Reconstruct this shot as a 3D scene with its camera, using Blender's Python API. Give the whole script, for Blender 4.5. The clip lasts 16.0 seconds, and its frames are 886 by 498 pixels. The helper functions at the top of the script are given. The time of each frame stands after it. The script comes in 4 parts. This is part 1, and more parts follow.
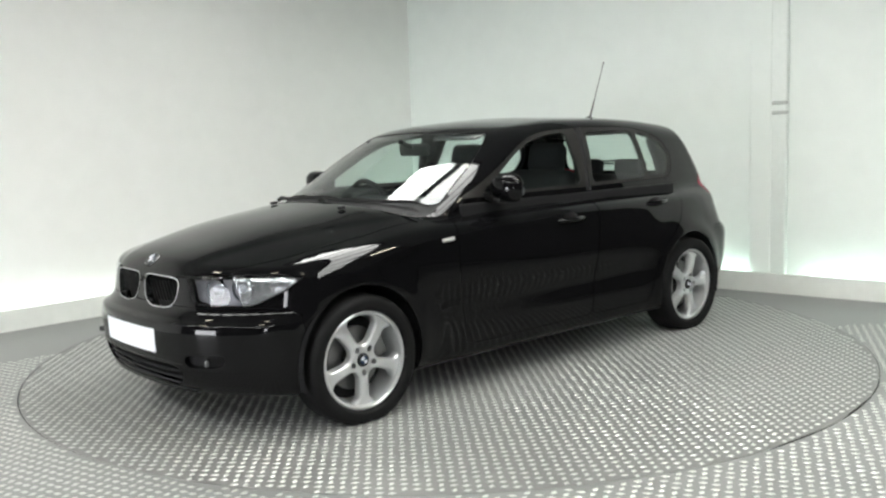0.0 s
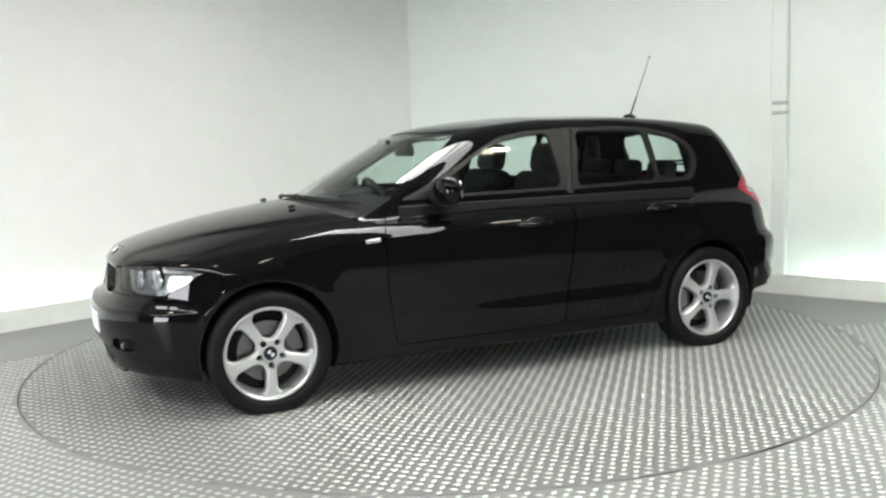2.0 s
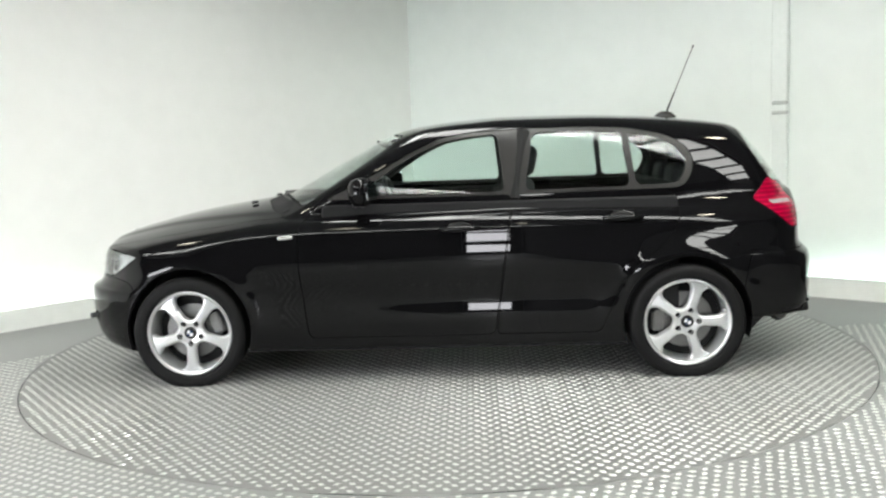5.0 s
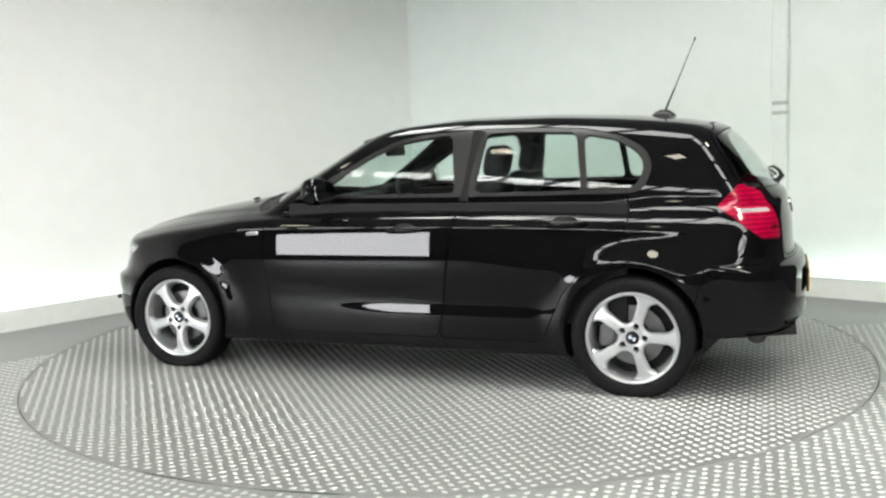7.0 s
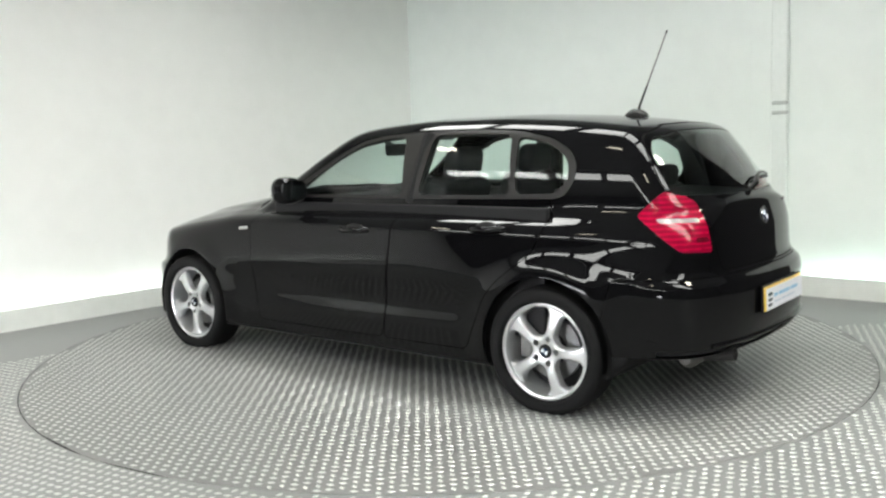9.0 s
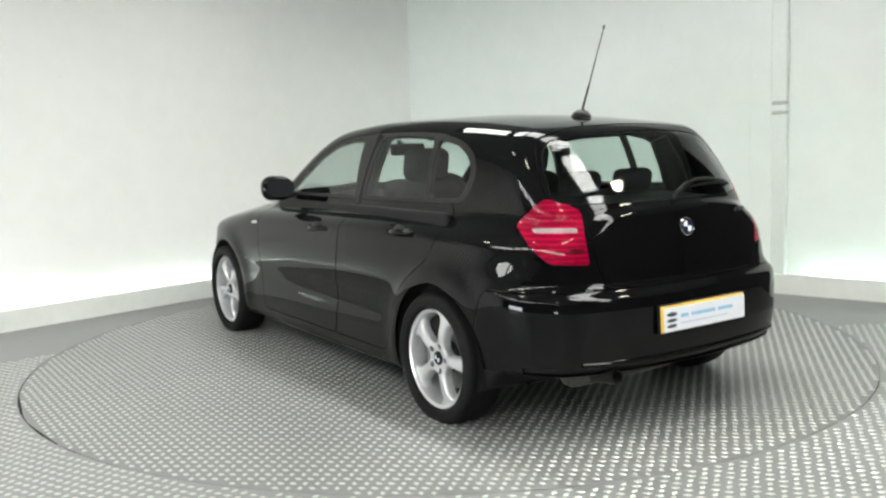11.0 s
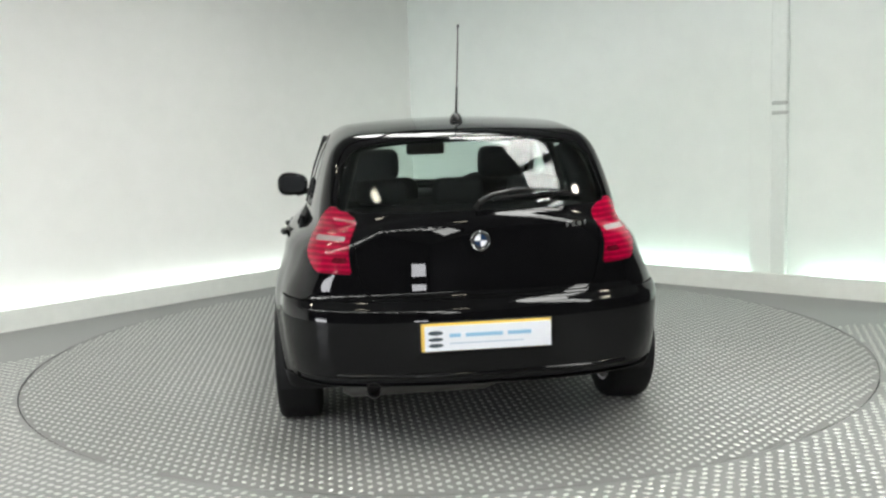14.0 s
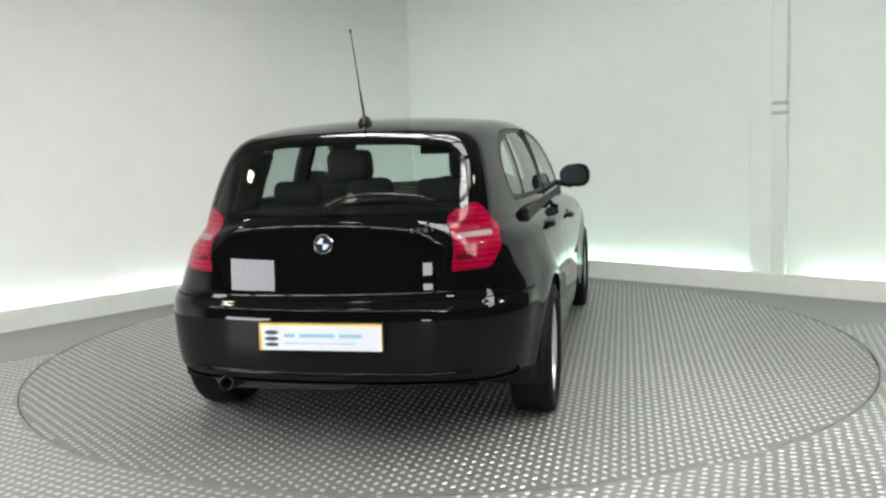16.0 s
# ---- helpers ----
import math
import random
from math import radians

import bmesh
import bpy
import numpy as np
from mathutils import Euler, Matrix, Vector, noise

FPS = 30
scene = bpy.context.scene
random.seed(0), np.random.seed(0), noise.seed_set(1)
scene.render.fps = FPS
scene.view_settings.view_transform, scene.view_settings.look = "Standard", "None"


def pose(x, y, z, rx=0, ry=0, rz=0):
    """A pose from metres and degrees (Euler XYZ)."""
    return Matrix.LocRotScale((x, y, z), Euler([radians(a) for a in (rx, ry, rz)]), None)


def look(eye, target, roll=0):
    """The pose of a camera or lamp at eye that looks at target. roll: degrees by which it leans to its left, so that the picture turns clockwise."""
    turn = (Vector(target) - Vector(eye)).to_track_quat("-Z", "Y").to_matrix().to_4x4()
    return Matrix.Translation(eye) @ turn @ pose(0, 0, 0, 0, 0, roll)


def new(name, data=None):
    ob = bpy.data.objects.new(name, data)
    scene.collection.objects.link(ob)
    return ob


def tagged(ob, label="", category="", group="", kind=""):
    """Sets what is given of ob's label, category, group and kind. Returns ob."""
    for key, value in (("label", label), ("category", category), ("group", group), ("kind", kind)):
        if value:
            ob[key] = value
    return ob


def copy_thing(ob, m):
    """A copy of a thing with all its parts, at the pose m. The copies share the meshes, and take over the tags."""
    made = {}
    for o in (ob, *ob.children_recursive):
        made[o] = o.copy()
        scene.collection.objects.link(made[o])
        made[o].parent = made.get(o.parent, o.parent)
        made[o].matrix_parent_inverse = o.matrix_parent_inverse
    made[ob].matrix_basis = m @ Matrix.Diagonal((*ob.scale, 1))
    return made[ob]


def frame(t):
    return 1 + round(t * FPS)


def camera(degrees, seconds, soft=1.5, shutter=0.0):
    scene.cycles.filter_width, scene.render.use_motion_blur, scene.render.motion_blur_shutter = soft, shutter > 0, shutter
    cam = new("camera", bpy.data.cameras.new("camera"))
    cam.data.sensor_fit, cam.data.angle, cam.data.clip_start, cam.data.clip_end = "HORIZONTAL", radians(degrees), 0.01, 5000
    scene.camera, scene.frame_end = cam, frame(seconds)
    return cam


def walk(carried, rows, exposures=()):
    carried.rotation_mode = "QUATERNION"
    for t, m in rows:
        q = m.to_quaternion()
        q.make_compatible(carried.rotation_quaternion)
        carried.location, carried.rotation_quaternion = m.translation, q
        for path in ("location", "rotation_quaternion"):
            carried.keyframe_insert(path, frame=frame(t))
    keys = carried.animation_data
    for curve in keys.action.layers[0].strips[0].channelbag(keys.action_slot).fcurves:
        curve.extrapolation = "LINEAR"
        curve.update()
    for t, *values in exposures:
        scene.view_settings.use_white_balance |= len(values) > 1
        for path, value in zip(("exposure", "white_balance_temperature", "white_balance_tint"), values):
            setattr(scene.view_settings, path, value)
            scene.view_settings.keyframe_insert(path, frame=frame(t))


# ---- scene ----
# ---- camera ----
cam = camera(52.08, 16.0, soft=2.4)
EYE = (0.0, -5.6752, 1.3004)
VIEW = look(EYE, (-0.00760, -5.6752 + 5.6244, 1.3004 - 0.6960), -1.899)
walk(cam, [(0.0, VIEW), (16.0, VIEW)], [(0.0, 1.10), (2.0, 1.22), (4.0, 1.30), (7.0, 1.26), (8.5, 1.16), (11.0, 1.17), (13.0, 1.08), (14.5, 1.01), (16.0, 0.94)])

# ---- light ----
world = bpy.data.worlds.new("world")
scene.world = world
world.use_nodes = True
world.node_tree.nodes["Background"].inputs[0].default_value = (0.8, 0.9, 1.0, 1)
world.node_tree.nodes["Background"].inputs[1].default_value = 0.02


# ---- materials ----
def nodes_of(name):
    m = bpy.data.materials.new(name)
    m.use_nodes = True
    t = m.node_tree
    return m, t, t.nodes["Principled BSDF"]


def plain(name, colour, rough=0.5, metal=0.0, coat=0.0, spec=0.5, vary=0.0, scale=30.0, bump=0.0, emit=None, power=0.0, soft=0.03, coat_ior=1.32):
    """A surface with a little mottling at two scales and a fine relief."""
    m, t, b = nodes_of(name)
    b.inputs["Base Color"].default_value = (*colour, 1)
    b.inputs["Roughness"].default_value = rough
    b.inputs["Metallic"].default_value = metal
    b.inputs["Coat Weight"].default_value = coat
    b.inputs["Coat Roughness"].default_value = soft
    b.inputs["Coat IOR"].default_value = coat_ior
    b.inputs["Specular IOR Level"].default_value = spec
    if emit:
        b.inputs["Emission Color"].default_value = (*emit, 1)
        b.inputs["Emission Strength"].default_value = power
    if vary or bump:
        co = t.nodes.new("ShaderNodeTexCoord")
        n1, n2 = t.nodes.new("ShaderNodeTexNoise"), t.nodes.new("ShaderNodeTexNoise")
        n1.inputs["Scale"].default_value, n1.inputs["Detail"].default_value = scale, 4
        n2.inputs["Scale"].default_value, n2.inputs["Detail"].default_value = scale * 0.07, 3
        add = t.nodes.new("ShaderNodeMath")
        add.operation = "ADD"
        t.links.new(co.outputs["Object"], n1.inputs["Vector"])
        t.links.new(co.outputs["Object"], n2.inputs["Vector"])
        t.links.new(n1.outputs["Fac"], add.inputs[0])
        t.links.new(n2.outputs["Fac"], add.inputs[1])
        if vary:
            r = t.nodes.new("ShaderNodeMapRange")
            r.inputs[1].default_value, r.inputs[2].default_value = 0.6, 1.4
            r.inputs[3].default_value, r.inputs[4].default_value = 1 - vary, 1 + vary
            x = t.nodes.new("ShaderNodeMix")
            x.data_type, x.blend_type = "RGBA", "MULTIPLY"
            x.inputs[0].default_value = 1
            x.inputs[6].default_value = (*colour, 1)
            t.links.new(add.outputs[0], r.inputs[0])
            t.links.new(r.outputs[0], x.inputs[7])
            t.links.new(x.outputs[2], b.inputs["Base Color"])
            q = t.nodes.new("ShaderNodeMapRange")
            q.inputs[1].default_value, q.inputs[2].default_value = 0.6, 1.4
            q.inputs[3].default_value, q.inputs[4].default_value = max(0, rough - vary * 0.5), min(1, rough + vary * 0.5)
            t.links.new(add.outputs[0], q.inputs[0])
            t.links.new(q.outputs[0], b.inputs["Roughness"])
        if bump:
            p = t.nodes.new("ShaderNodeBump")
            p.inputs["Strength"].default_value, p.inputs["Distance"].default_value = bump, 0.002
            t.links.new(n1.outputs["Fac"], p.inputs["Height"])
            t.links.new(p.outputs[0], b.inputs["Normal"])
    return m


def glass(name, tint, gloss=0.031):
    """Thin tinted glass: clear, with a mirror gloss that grows at grazing angles."""
    m, t, b = nodes_of(name)
    t.nodes.remove(b)
    tr, gl = t.nodes.new("ShaderNodeBsdfTransparent"), t.nodes.new("ShaderNodeBsdfGlossy")
    lw, mx = t.nodes.new("ShaderNodeLayerWeight"), t.nodes.new("ShaderNodeMixShader")
    pw, fr = t.nodes.new("ShaderNodeMath"), t.nodes.new("ShaderNodeMapRange")
    lw.inputs[0].default_value = 0.5
    pw.operation = "POWER"
    pw.inputs[1].default_value = 4.0
    fr.inputs[3].default_value, fr.inputs[4].default_value = gloss, 0.95
    t.links.new(lw.outputs["Facing"], pw.inputs[0])
    t.links.new(pw.outputs[0], fr.inputs[0])
    tr.inputs[0].default_value = (*tint, 1)
    gl.inputs["Color"].default_value = (1, 1, 1, 1)
    gl.inputs["Roughness"].default_value = 0.0
    t.links.new(fr.outputs[0], mx.inputs[0])
    t.links.new(tr.outputs[0], mx.inputs[1])
    t.links.new(gl.outputs[0], mx.inputs[2])
    t.links.new(mx.outputs[0], t.nodes["Material Output"].inputs[0])
    return m


WALL = plain("wall_paint", (0.868, 0.872, 0.848), 0.6, vary=0.03, scale=6, bump=0.05)
# Wall paint with the strips' greenish light mixed into its colour, for the right side.
WALL_GREEN_CAST = plain("green_cast_wall_paint", (0.83, 0.878, 0.845), 0.6, vary=0.03, scale=6, bump=0.05)
DARK = plain("dark_wall", (0.03, 0.03, 0.032), 0.8, vary=0.1, scale=8)
CEIL = plain("ceiling_paint", (0.32, 0.33, 0.32), 0.7, vary=0.04, scale=5)
LEDGE = plain("ledge_paint", (0.76, 0.78, 0.74), 0.5, vary=0.05, scale=12)
CONCRETE = plain("floor_steel_grey", (0.235, 0.24, 0.235), 0.45, metal=0.2, vary=0.12, scale=9, bump=0.1)
STEEL = plain("tread_steel", (0.210, 0.213, 0.207), 0.46, metal=0.35, vary=0.22, scale=14, bump=0.06)
STEEL_DULL = plain("worn_tread_steel", (0.228, 0.231, 0.225), 0.58, metal=0.3, vary=0.24, scale=11, bump=0.06)
LUG = plain("polished_lug", (0.55, 0.56, 0.54), 0.35, metal=0.4, vary=0.12, scale=25)
SEAM = plain("dark_gap", (0.008, 0.008, 0.008), 0.8, spec=0.15)
STRIP = plain("light_strip_glow", (0.9, 1.0, 0.95), 0.5, emit=(0.90, 1.0, 0.97), power=2.0)
STRIP_GREEN = plain("greenish_strip_glow", (0.85, 1.0, 0.92), 0.5, emit=(0.74, 1.0, 0.90), power=2.9)
PANEL = plain("ceiling_panel_glow", (0.9, 0.9, 0.9), 0.5, emit=(0.985, 1.0, 0.962), power=9.4)
BEAM = plain("beam_paint", (0.08, 0.08, 0.08), 0.6)
# Pipe colour takes the same green cast as the right wall.
PIPE = plain("pipe_paint", (0.785, 0.83, 0.80), 0.45, vary=0.04)
PAINT = plain("black_car_paint", (0.0035, 0.0035, 0.004), 0.5, coat=1.0, spec=0.0, soft=0.014, coat_ior=1.30)
TRIM = plain("satin_black_trim", (0.008, 0.008, 0.008), 0.32, spec=0.25, vary=0.1, scale=60)
FRAME = plain("satin_window_frame", (0.016, 0.0155, 0.015), 0.42, spec=0.28, vary=0.12, scale=50)
RUBBER = plain("tyre_rubber", (0.007, 0.007, 0.0075), 0.62, spec=0.15, vary=0.15, scale=40, bump=0.15)
ALLOY = plain("silver_alloy", (0.62, 0.63, 0.64), 0.30, metal=0.6, vary=0.05, scale=50)
BRAKE = plain("brake_steel", (0.20, 0.20, 0.20), 0.35, metal=0.9, vary=0.15, scale=40)
CHROME = plain("chrome", (0.52, 0.53, 0.54), 0.12, metal=1.0)
PLASTIC = plain("black_plastic", (0.010, 0.010, 0.011), 0.55, spec=0.2, vary=0.15, scale=90, bump=0.1)
CLOTH = plain("dark_seat_cloth", (0.022, 0.022, 0.024), 0.9, vary=0.2, scale=120, bump=0.3)
def lens(name, light, dark):
    """Ribbed lamp plastic: fine optics that run across the lamp, under a clear gloss."""
    m, t, p = nodes_of(name)
    co, w, n = t.nodes.new("ShaderNodeTexCoord"), t.nodes.new("ShaderNodeTexWave"), t.nodes.new("ShaderNodeTexNoise")
    w.bands_direction = "Z"
    w.inputs["Scale"].default_value, w.inputs["Distortion"].default_value = 14.0, 1.2
    n.inputs["Scale"].default_value = 28.0
    r, mul = t.nodes.new("ShaderNodeValToRGB"), t.nodes.new("ShaderNodeMath")
    r.color_ramp.elements[0].color, r.color_ramp.elements[1].color = (*dark, 1), (*light, 1)
    r.color_ramp.elements[0].position, r.color_ramp.elements[1].position = 0.1, 0.55
    mul.operation = "MULTIPLY"
    t.links.new(co.outputs["Object"], w.inputs["Vector"])
    t.links.new(co.outputs["Object"], n.inputs["Vector"])
    t.links.new(w.outputs["Fac"], mul.inputs[0])
    t.links.new(n.outputs["Fac"], mul.inputs[1])
    t.links.new(mul.outputs[0], r.inputs[0])
    t.links.new(r.outputs[0], p.inputs["Base Color"])
    p.inputs["Roughness"].default_value = 0.3
    p.inputs["Specular IOR Level"].default_value = 0.05
    p.inputs["Coat Weight"].default_value, p.inputs["Coat Roughness"].default_value = 1.0, 0.02
    p.inputs["Coat IOR"].default_value = 1.27
    return m


RED = lens("red_lamp_lens", (0.38, 0.001, 0.033), (0.20, 0.001, 0.018))
REDDARK = plain("deep_red_lamp_lens", (0.09, 0.004, 0.010), 0.3, spec=0.05, coat=0.3, vary=0.12, scale=70)
SMOKE = plain("clear_lamp_band", (0.30, 0.26, 0.26), 0.2, spec=0.2, coat=0.5, vary=0.2, scale=80)
WHITE = plain("white_plate", (0.82, 0.84, 0.90), 0.35, vary=0.02)
YELLOW = plain("yellow_plate_edge", (0.80, 0.55, 0.10), 0.4)
BLUE = plain("blue_print", (0.30, 0.55, 0.75), 0.5)
INK = plain("dark_print", (0.04, 0.06, 0.08), 0.5)
BADGEBLUE = plain("badge_blue", (0.01, 0.03, 0.08), 0.25, coat=1.0)
MIRROR = plain("mirror_glass", (0.42, 0.44, 0.46), 0.01, metal=1.0)
AMBER = plain("clear_indicator", (0.45, 0.45, 0.44), 0.12, coat=1.0)
WINDOW = glass("tinted_window_glass", (0.80, 0.88, 0.85))
CLEAR = glass("clear_lamp_glass", (0.92, 0.93, 0.94), 0.014)


# ---- mesh helpers ----
def mesh_object(name, verts, faces, material, parent=None, smooth=False, normals=None):
    me = bpy.data.meshes.new(name)
    verts = np.asarray(verts, float)
    me.from_pydata(verts.tolist(), [], [tuple(int(i) for i in f) for f in faces])
    me.materials.append(material)
    if smooth or normals is not None:
        me.polygons.foreach_set("use_smooth", [True] * len(me.polygons))
    if normals is not None:
        me.normals_split_custom_set_from_vertices(np.asarray(normals).tolist())
    me.update()
    ob = new(name, me)
    ob.parent = parent
    return ob


def part(name, bm, material, parent, label="", smooth=False):
    """Links a bmesh as one mesh object under a thing or a part."""
    me = bpy.data.meshes.new(name)
    bmesh.ops.recalc_face_normals(bm, faces=bm.faces)
    bm.to_mesh(me)
    bm.free()
    me.materials.append(material)
    if smooth:
        me.polygons.foreach_set("use_smooth", [True] * len(me.polygons))
        me.set_sharp_from_angle(angle=radians(40))
    ob = new(name, me)
    ob.parent = parent
    return tagged(ob, label) if label else ob


def box(size, at=(0, 0, 0), turn=(0, 0, 0), bevel=0.0, segments=2, bm=None):
    bm = bm or bmesh.new()
    r = bmesh.ops.create_cube(bm, size=1, matrix=pose(*at, *turn) @ Matrix.Diagonal((*size, 1)))
    if bevel:
        es = {e for v in r["verts"] for e in v.link_edges}
        bmesh.ops.bevel(bm, geom=list(es), offset=bevel, segments=segments, affect="EDGES", profile=0.5)
    return bm


def lathe(profile, n=48, m=Matrix(), bm=None, close=False):
    """Turns (radius, height) pairs about z."""
    bm = bm or bmesh.new()
    rings = []
    for r, h in profile:
        rings.append([bm.verts.new(m @ Vector((r * math.cos(2 * math.pi * i / n), r * math.sin(2 * math.pi * i / n), h))) for i in range(n)])
    pairs = list(zip(rings, rings[1:])) + ([(rings[-1], rings[0])] if close else [])
    for a, b in pairs:
        for i in range(n):
            bm.faces.new((a[i], a[(i + 1) % n], b[(i + 1) % n], b[i]))
    if not close:
        for ring, (r, _) in ((rings[0], profile[0]), (rings[-1], profile[-1])):
            if r < 0.2:
                bm.faces.new(ring)
    return bm


def tube(points, radius, n=8, bm=None):
    """A round rod along points; radius may be a list."""
    bm = bm or bmesh.new()
    pts = [Vector(p) for p in points]
    rad = radius if isinstance(radius, (list, tuple)) else [radius] * len(pts)
    rings = []
    for i, p in enumerate(pts):
        d = (pts[min(i + 1, len(pts) - 1)] - pts[max(i - 1, 0)]).normalized()
        a = d.orthogonal().normalized() if i == 0 else (rings_a - d * rings_a.dot(d)).normalized()
        rings_a = a
        b = d.cross(a)
        rings.append([bm.verts.new(p + (a * math.cos(2 * math.pi * k / n) + b * math.sin(2 * math.pi * k / n)) * rad[i]) for k in range(n)])
    for a, b in zip(rings, rings[1:]):
        for k in range(n):
            bm.faces.new((a[k], a[(k + 1) % n], b[(k + 1) % n], b[k]))
    bm.faces.new(rings[0][::-1])
    bm.faces.new(rings[-1])
    return bm


def prism(poly, low, high, m=Matrix(), bm=None):
    """A flat outline (x, y) raised from low to high."""
    bm = bm or bmesh.new()
    a = [bm.verts.new(m @ Vector((x, y, low))) for x, y in poly]
    b = [bm.verts.new(m @ Vector((x, y, high))) for x, y in poly]
    bm.faces.new(a[::-1])
    bm.faces.new(b)
    for i in range(len(a)):
        j = (i + 1) % len(a)
        bm.faces.new((a[i], a[j], b[j], b[i]))
    return bm


# ---- the room: two light walls that meet in a corner, dark walls behind the camera ----
CORNER = Vector((-0.30, 3.92, 0))
LEFT = Vector((-0.697, -0.717, 0)).normalized()
RIGHT = Vector((0.762, -0.648, 0)).normalized()
HIGH = 3.3
R_TABLE = 2.49


def along(start, way, inward, length, depth, z0, z1, d0=0.0):
    """A box that runs along a wall: from d0 to d0 + depth in front of it."""
    bm = bmesh.new()
    a, b = start + inward * d0, start + inward * (d0 + depth)
    ring = [a, a + way * length, b + way * length, b]
    lo = [bm.verts.new(Vector((p.x, p.y, z0))) for p in ring]
    hi = [bm.verts.new(Vector((p.x, p.y, z1))) for p in ring]
    bm.faces.new(lo)
    bm.faces.new(hi)
    for i in range(4):
        bm.faces.new((lo[i], lo[(i + 1) % 4], hi[(i + 1) % 4], hi[i]))
    return bm


def setting(name, bm, material, label, category="wall"):
    return tagged(part(name, bm, material, None), label, category, kind="structure")


IN_LEFT = Vector((-LEFT.y, LEFT.x, 0))
IN_LEFT = IN_LEFT if IN_LEFT.dot(-CORNER) > 0 else -IN_LEFT
IN_RIGHT = Vector((-RIGHT.y, RIGHT.x, 0))
IN_RIGHT = IN_RIGHT if IN_RIGHT.dot(-CORNER) > 0 else -IN_RIGHT
setting("wall_left", along(CORNER, LEFT, IN_LEFT, 10.5, 0.15, 0, HIGH, -0.15), WALL, "pale warm grey painted studio wall washed by a light strip")
# Unseen dark screen in place of open, unlit studio; keeps door reflections black.
setting("dark_screen_right", along(CORNER + RIGHT * 5.4, RIGHT, IN_RIGHT, 5.1, 0.15, 0, HIGH, -0.15), DARK, "unseen dark screen standing in for the unlit studio beyond the white corner")
setting("wall_right", along(CORNER, RIGHT, IN_RIGHT, 5.4, 0.15, 0, HIGH, -0.15), WALL_GREEN_CAST, "pale painted studio wall with boxed column, greenish strip light tinted into its colour")
far_a, far_b = CORNER + LEFT * 10.5, CORNER + RIGHT * 10.5
far_c = far_a + far_b - CORNER
for nm, a, b in (("wall_back_left", far_a, far_c), ("wall_back_right", far_b, far_c)):
    w = (b - a).normalized()
    i = Vector((-w.y, w.x, 0))
    i = i if i.dot(-a) > 0 else -i
    setting(nm, along(a, w, i, (b - a).length, 0.15, 0, HIGH, -0.15), DARK, "dark charcoal wall closing the studio behind")
roof_ring = [CORNER - IN_LEFT * 0.2 - IN_RIGHT * 0.2, far_b - IN_RIGHT * 0.2, far_c, far_a - IN_LEFT * 0.2]
setting("ceiling", prism([(p.x, p.y) for p in roof_ring], HIGH, HIGH + 0.15), CEIL, "plain grey studio ceiling", "ceiling")

# ledge with the light strip behind its lip
for nm, way, inw, a, b in (("ledge_left", LEFT, IN_LEFT, 0.0, 10.4), ("ledge_right", RIGHT, IN_RIGHT, 0.0, 5.4)):
    bm = along(CORNER + way * a, way, inw, b - a, 0.016, 0.0, 0.155, 0.105)
    bm2 = along(CORNER + way * a, way, inw, b - a, 0.105, 0.0, 0.09, 0.0)
    me = bpy.data.meshes.new("tmp")
    bm2.to_mesh(me)
    bm.from_mesh(me)
    bpy.data.meshes.remove(me)
    setting(nm, bm, LEDGE, "low pale skirting ledge that hides a light strip", "ledge")


def strip_light(way, inw, a, b, glow):
    ob = part("light_strip", along(CORNER + way * a, way, inw, b - a, 0.06, 0.092, 0.112, 0.03), glow, None)
    tagged(ob, "glowing %s light strip behind the skirting ledge" % ("white" if glow is STRIP else "greenish white"), "light strip", "light strips along the walls")


for a, b in ((0.1, 1.7), (1.72, 3.43), (3.56, 5.3), (5.33, 7.0), (7.05, 8.6)):
    strip_light(LEFT, IN_LEFT, a, b, STRIP)
for a, b in ((0.1, 1.9), (1.93, 3.64), (4.08, 5.36)):
    strip_light(RIGHT, IN_RIGHT, a, b, STRIP_GREEN)

# ---- floor with a round hole for the turntable ----
N = 128
bm = bmesh.new()
inner = [bm.verts.new((2.4955 * math.cos(2 * math.pi * i / N), 2.4955 * math.sin(2 * math.pi * i / N), 0)) for i in range(N)]
outer = [bm.verts.new((14 * math.cos(2 * math.pi * i / N), 14 * math.sin(2 * math.pi * i / N), 0)) for i in range(N)]
deep = [bm.verts.new((v.co.x, v.co.y, -0.06)) for v in inner]
for i in range(N):
    j = (i + 1) % N
    bm.faces.new((inner[i], outer[i], outer[j], inner[j]))
    bm.faces.new((inner[i], inner[j], deep[j], deep[i]))
bm.faces.new(deep)
floor_ob = setting("floor", bm, CONCRETE, "grey steel tread plate floor round the turntable", "floor")


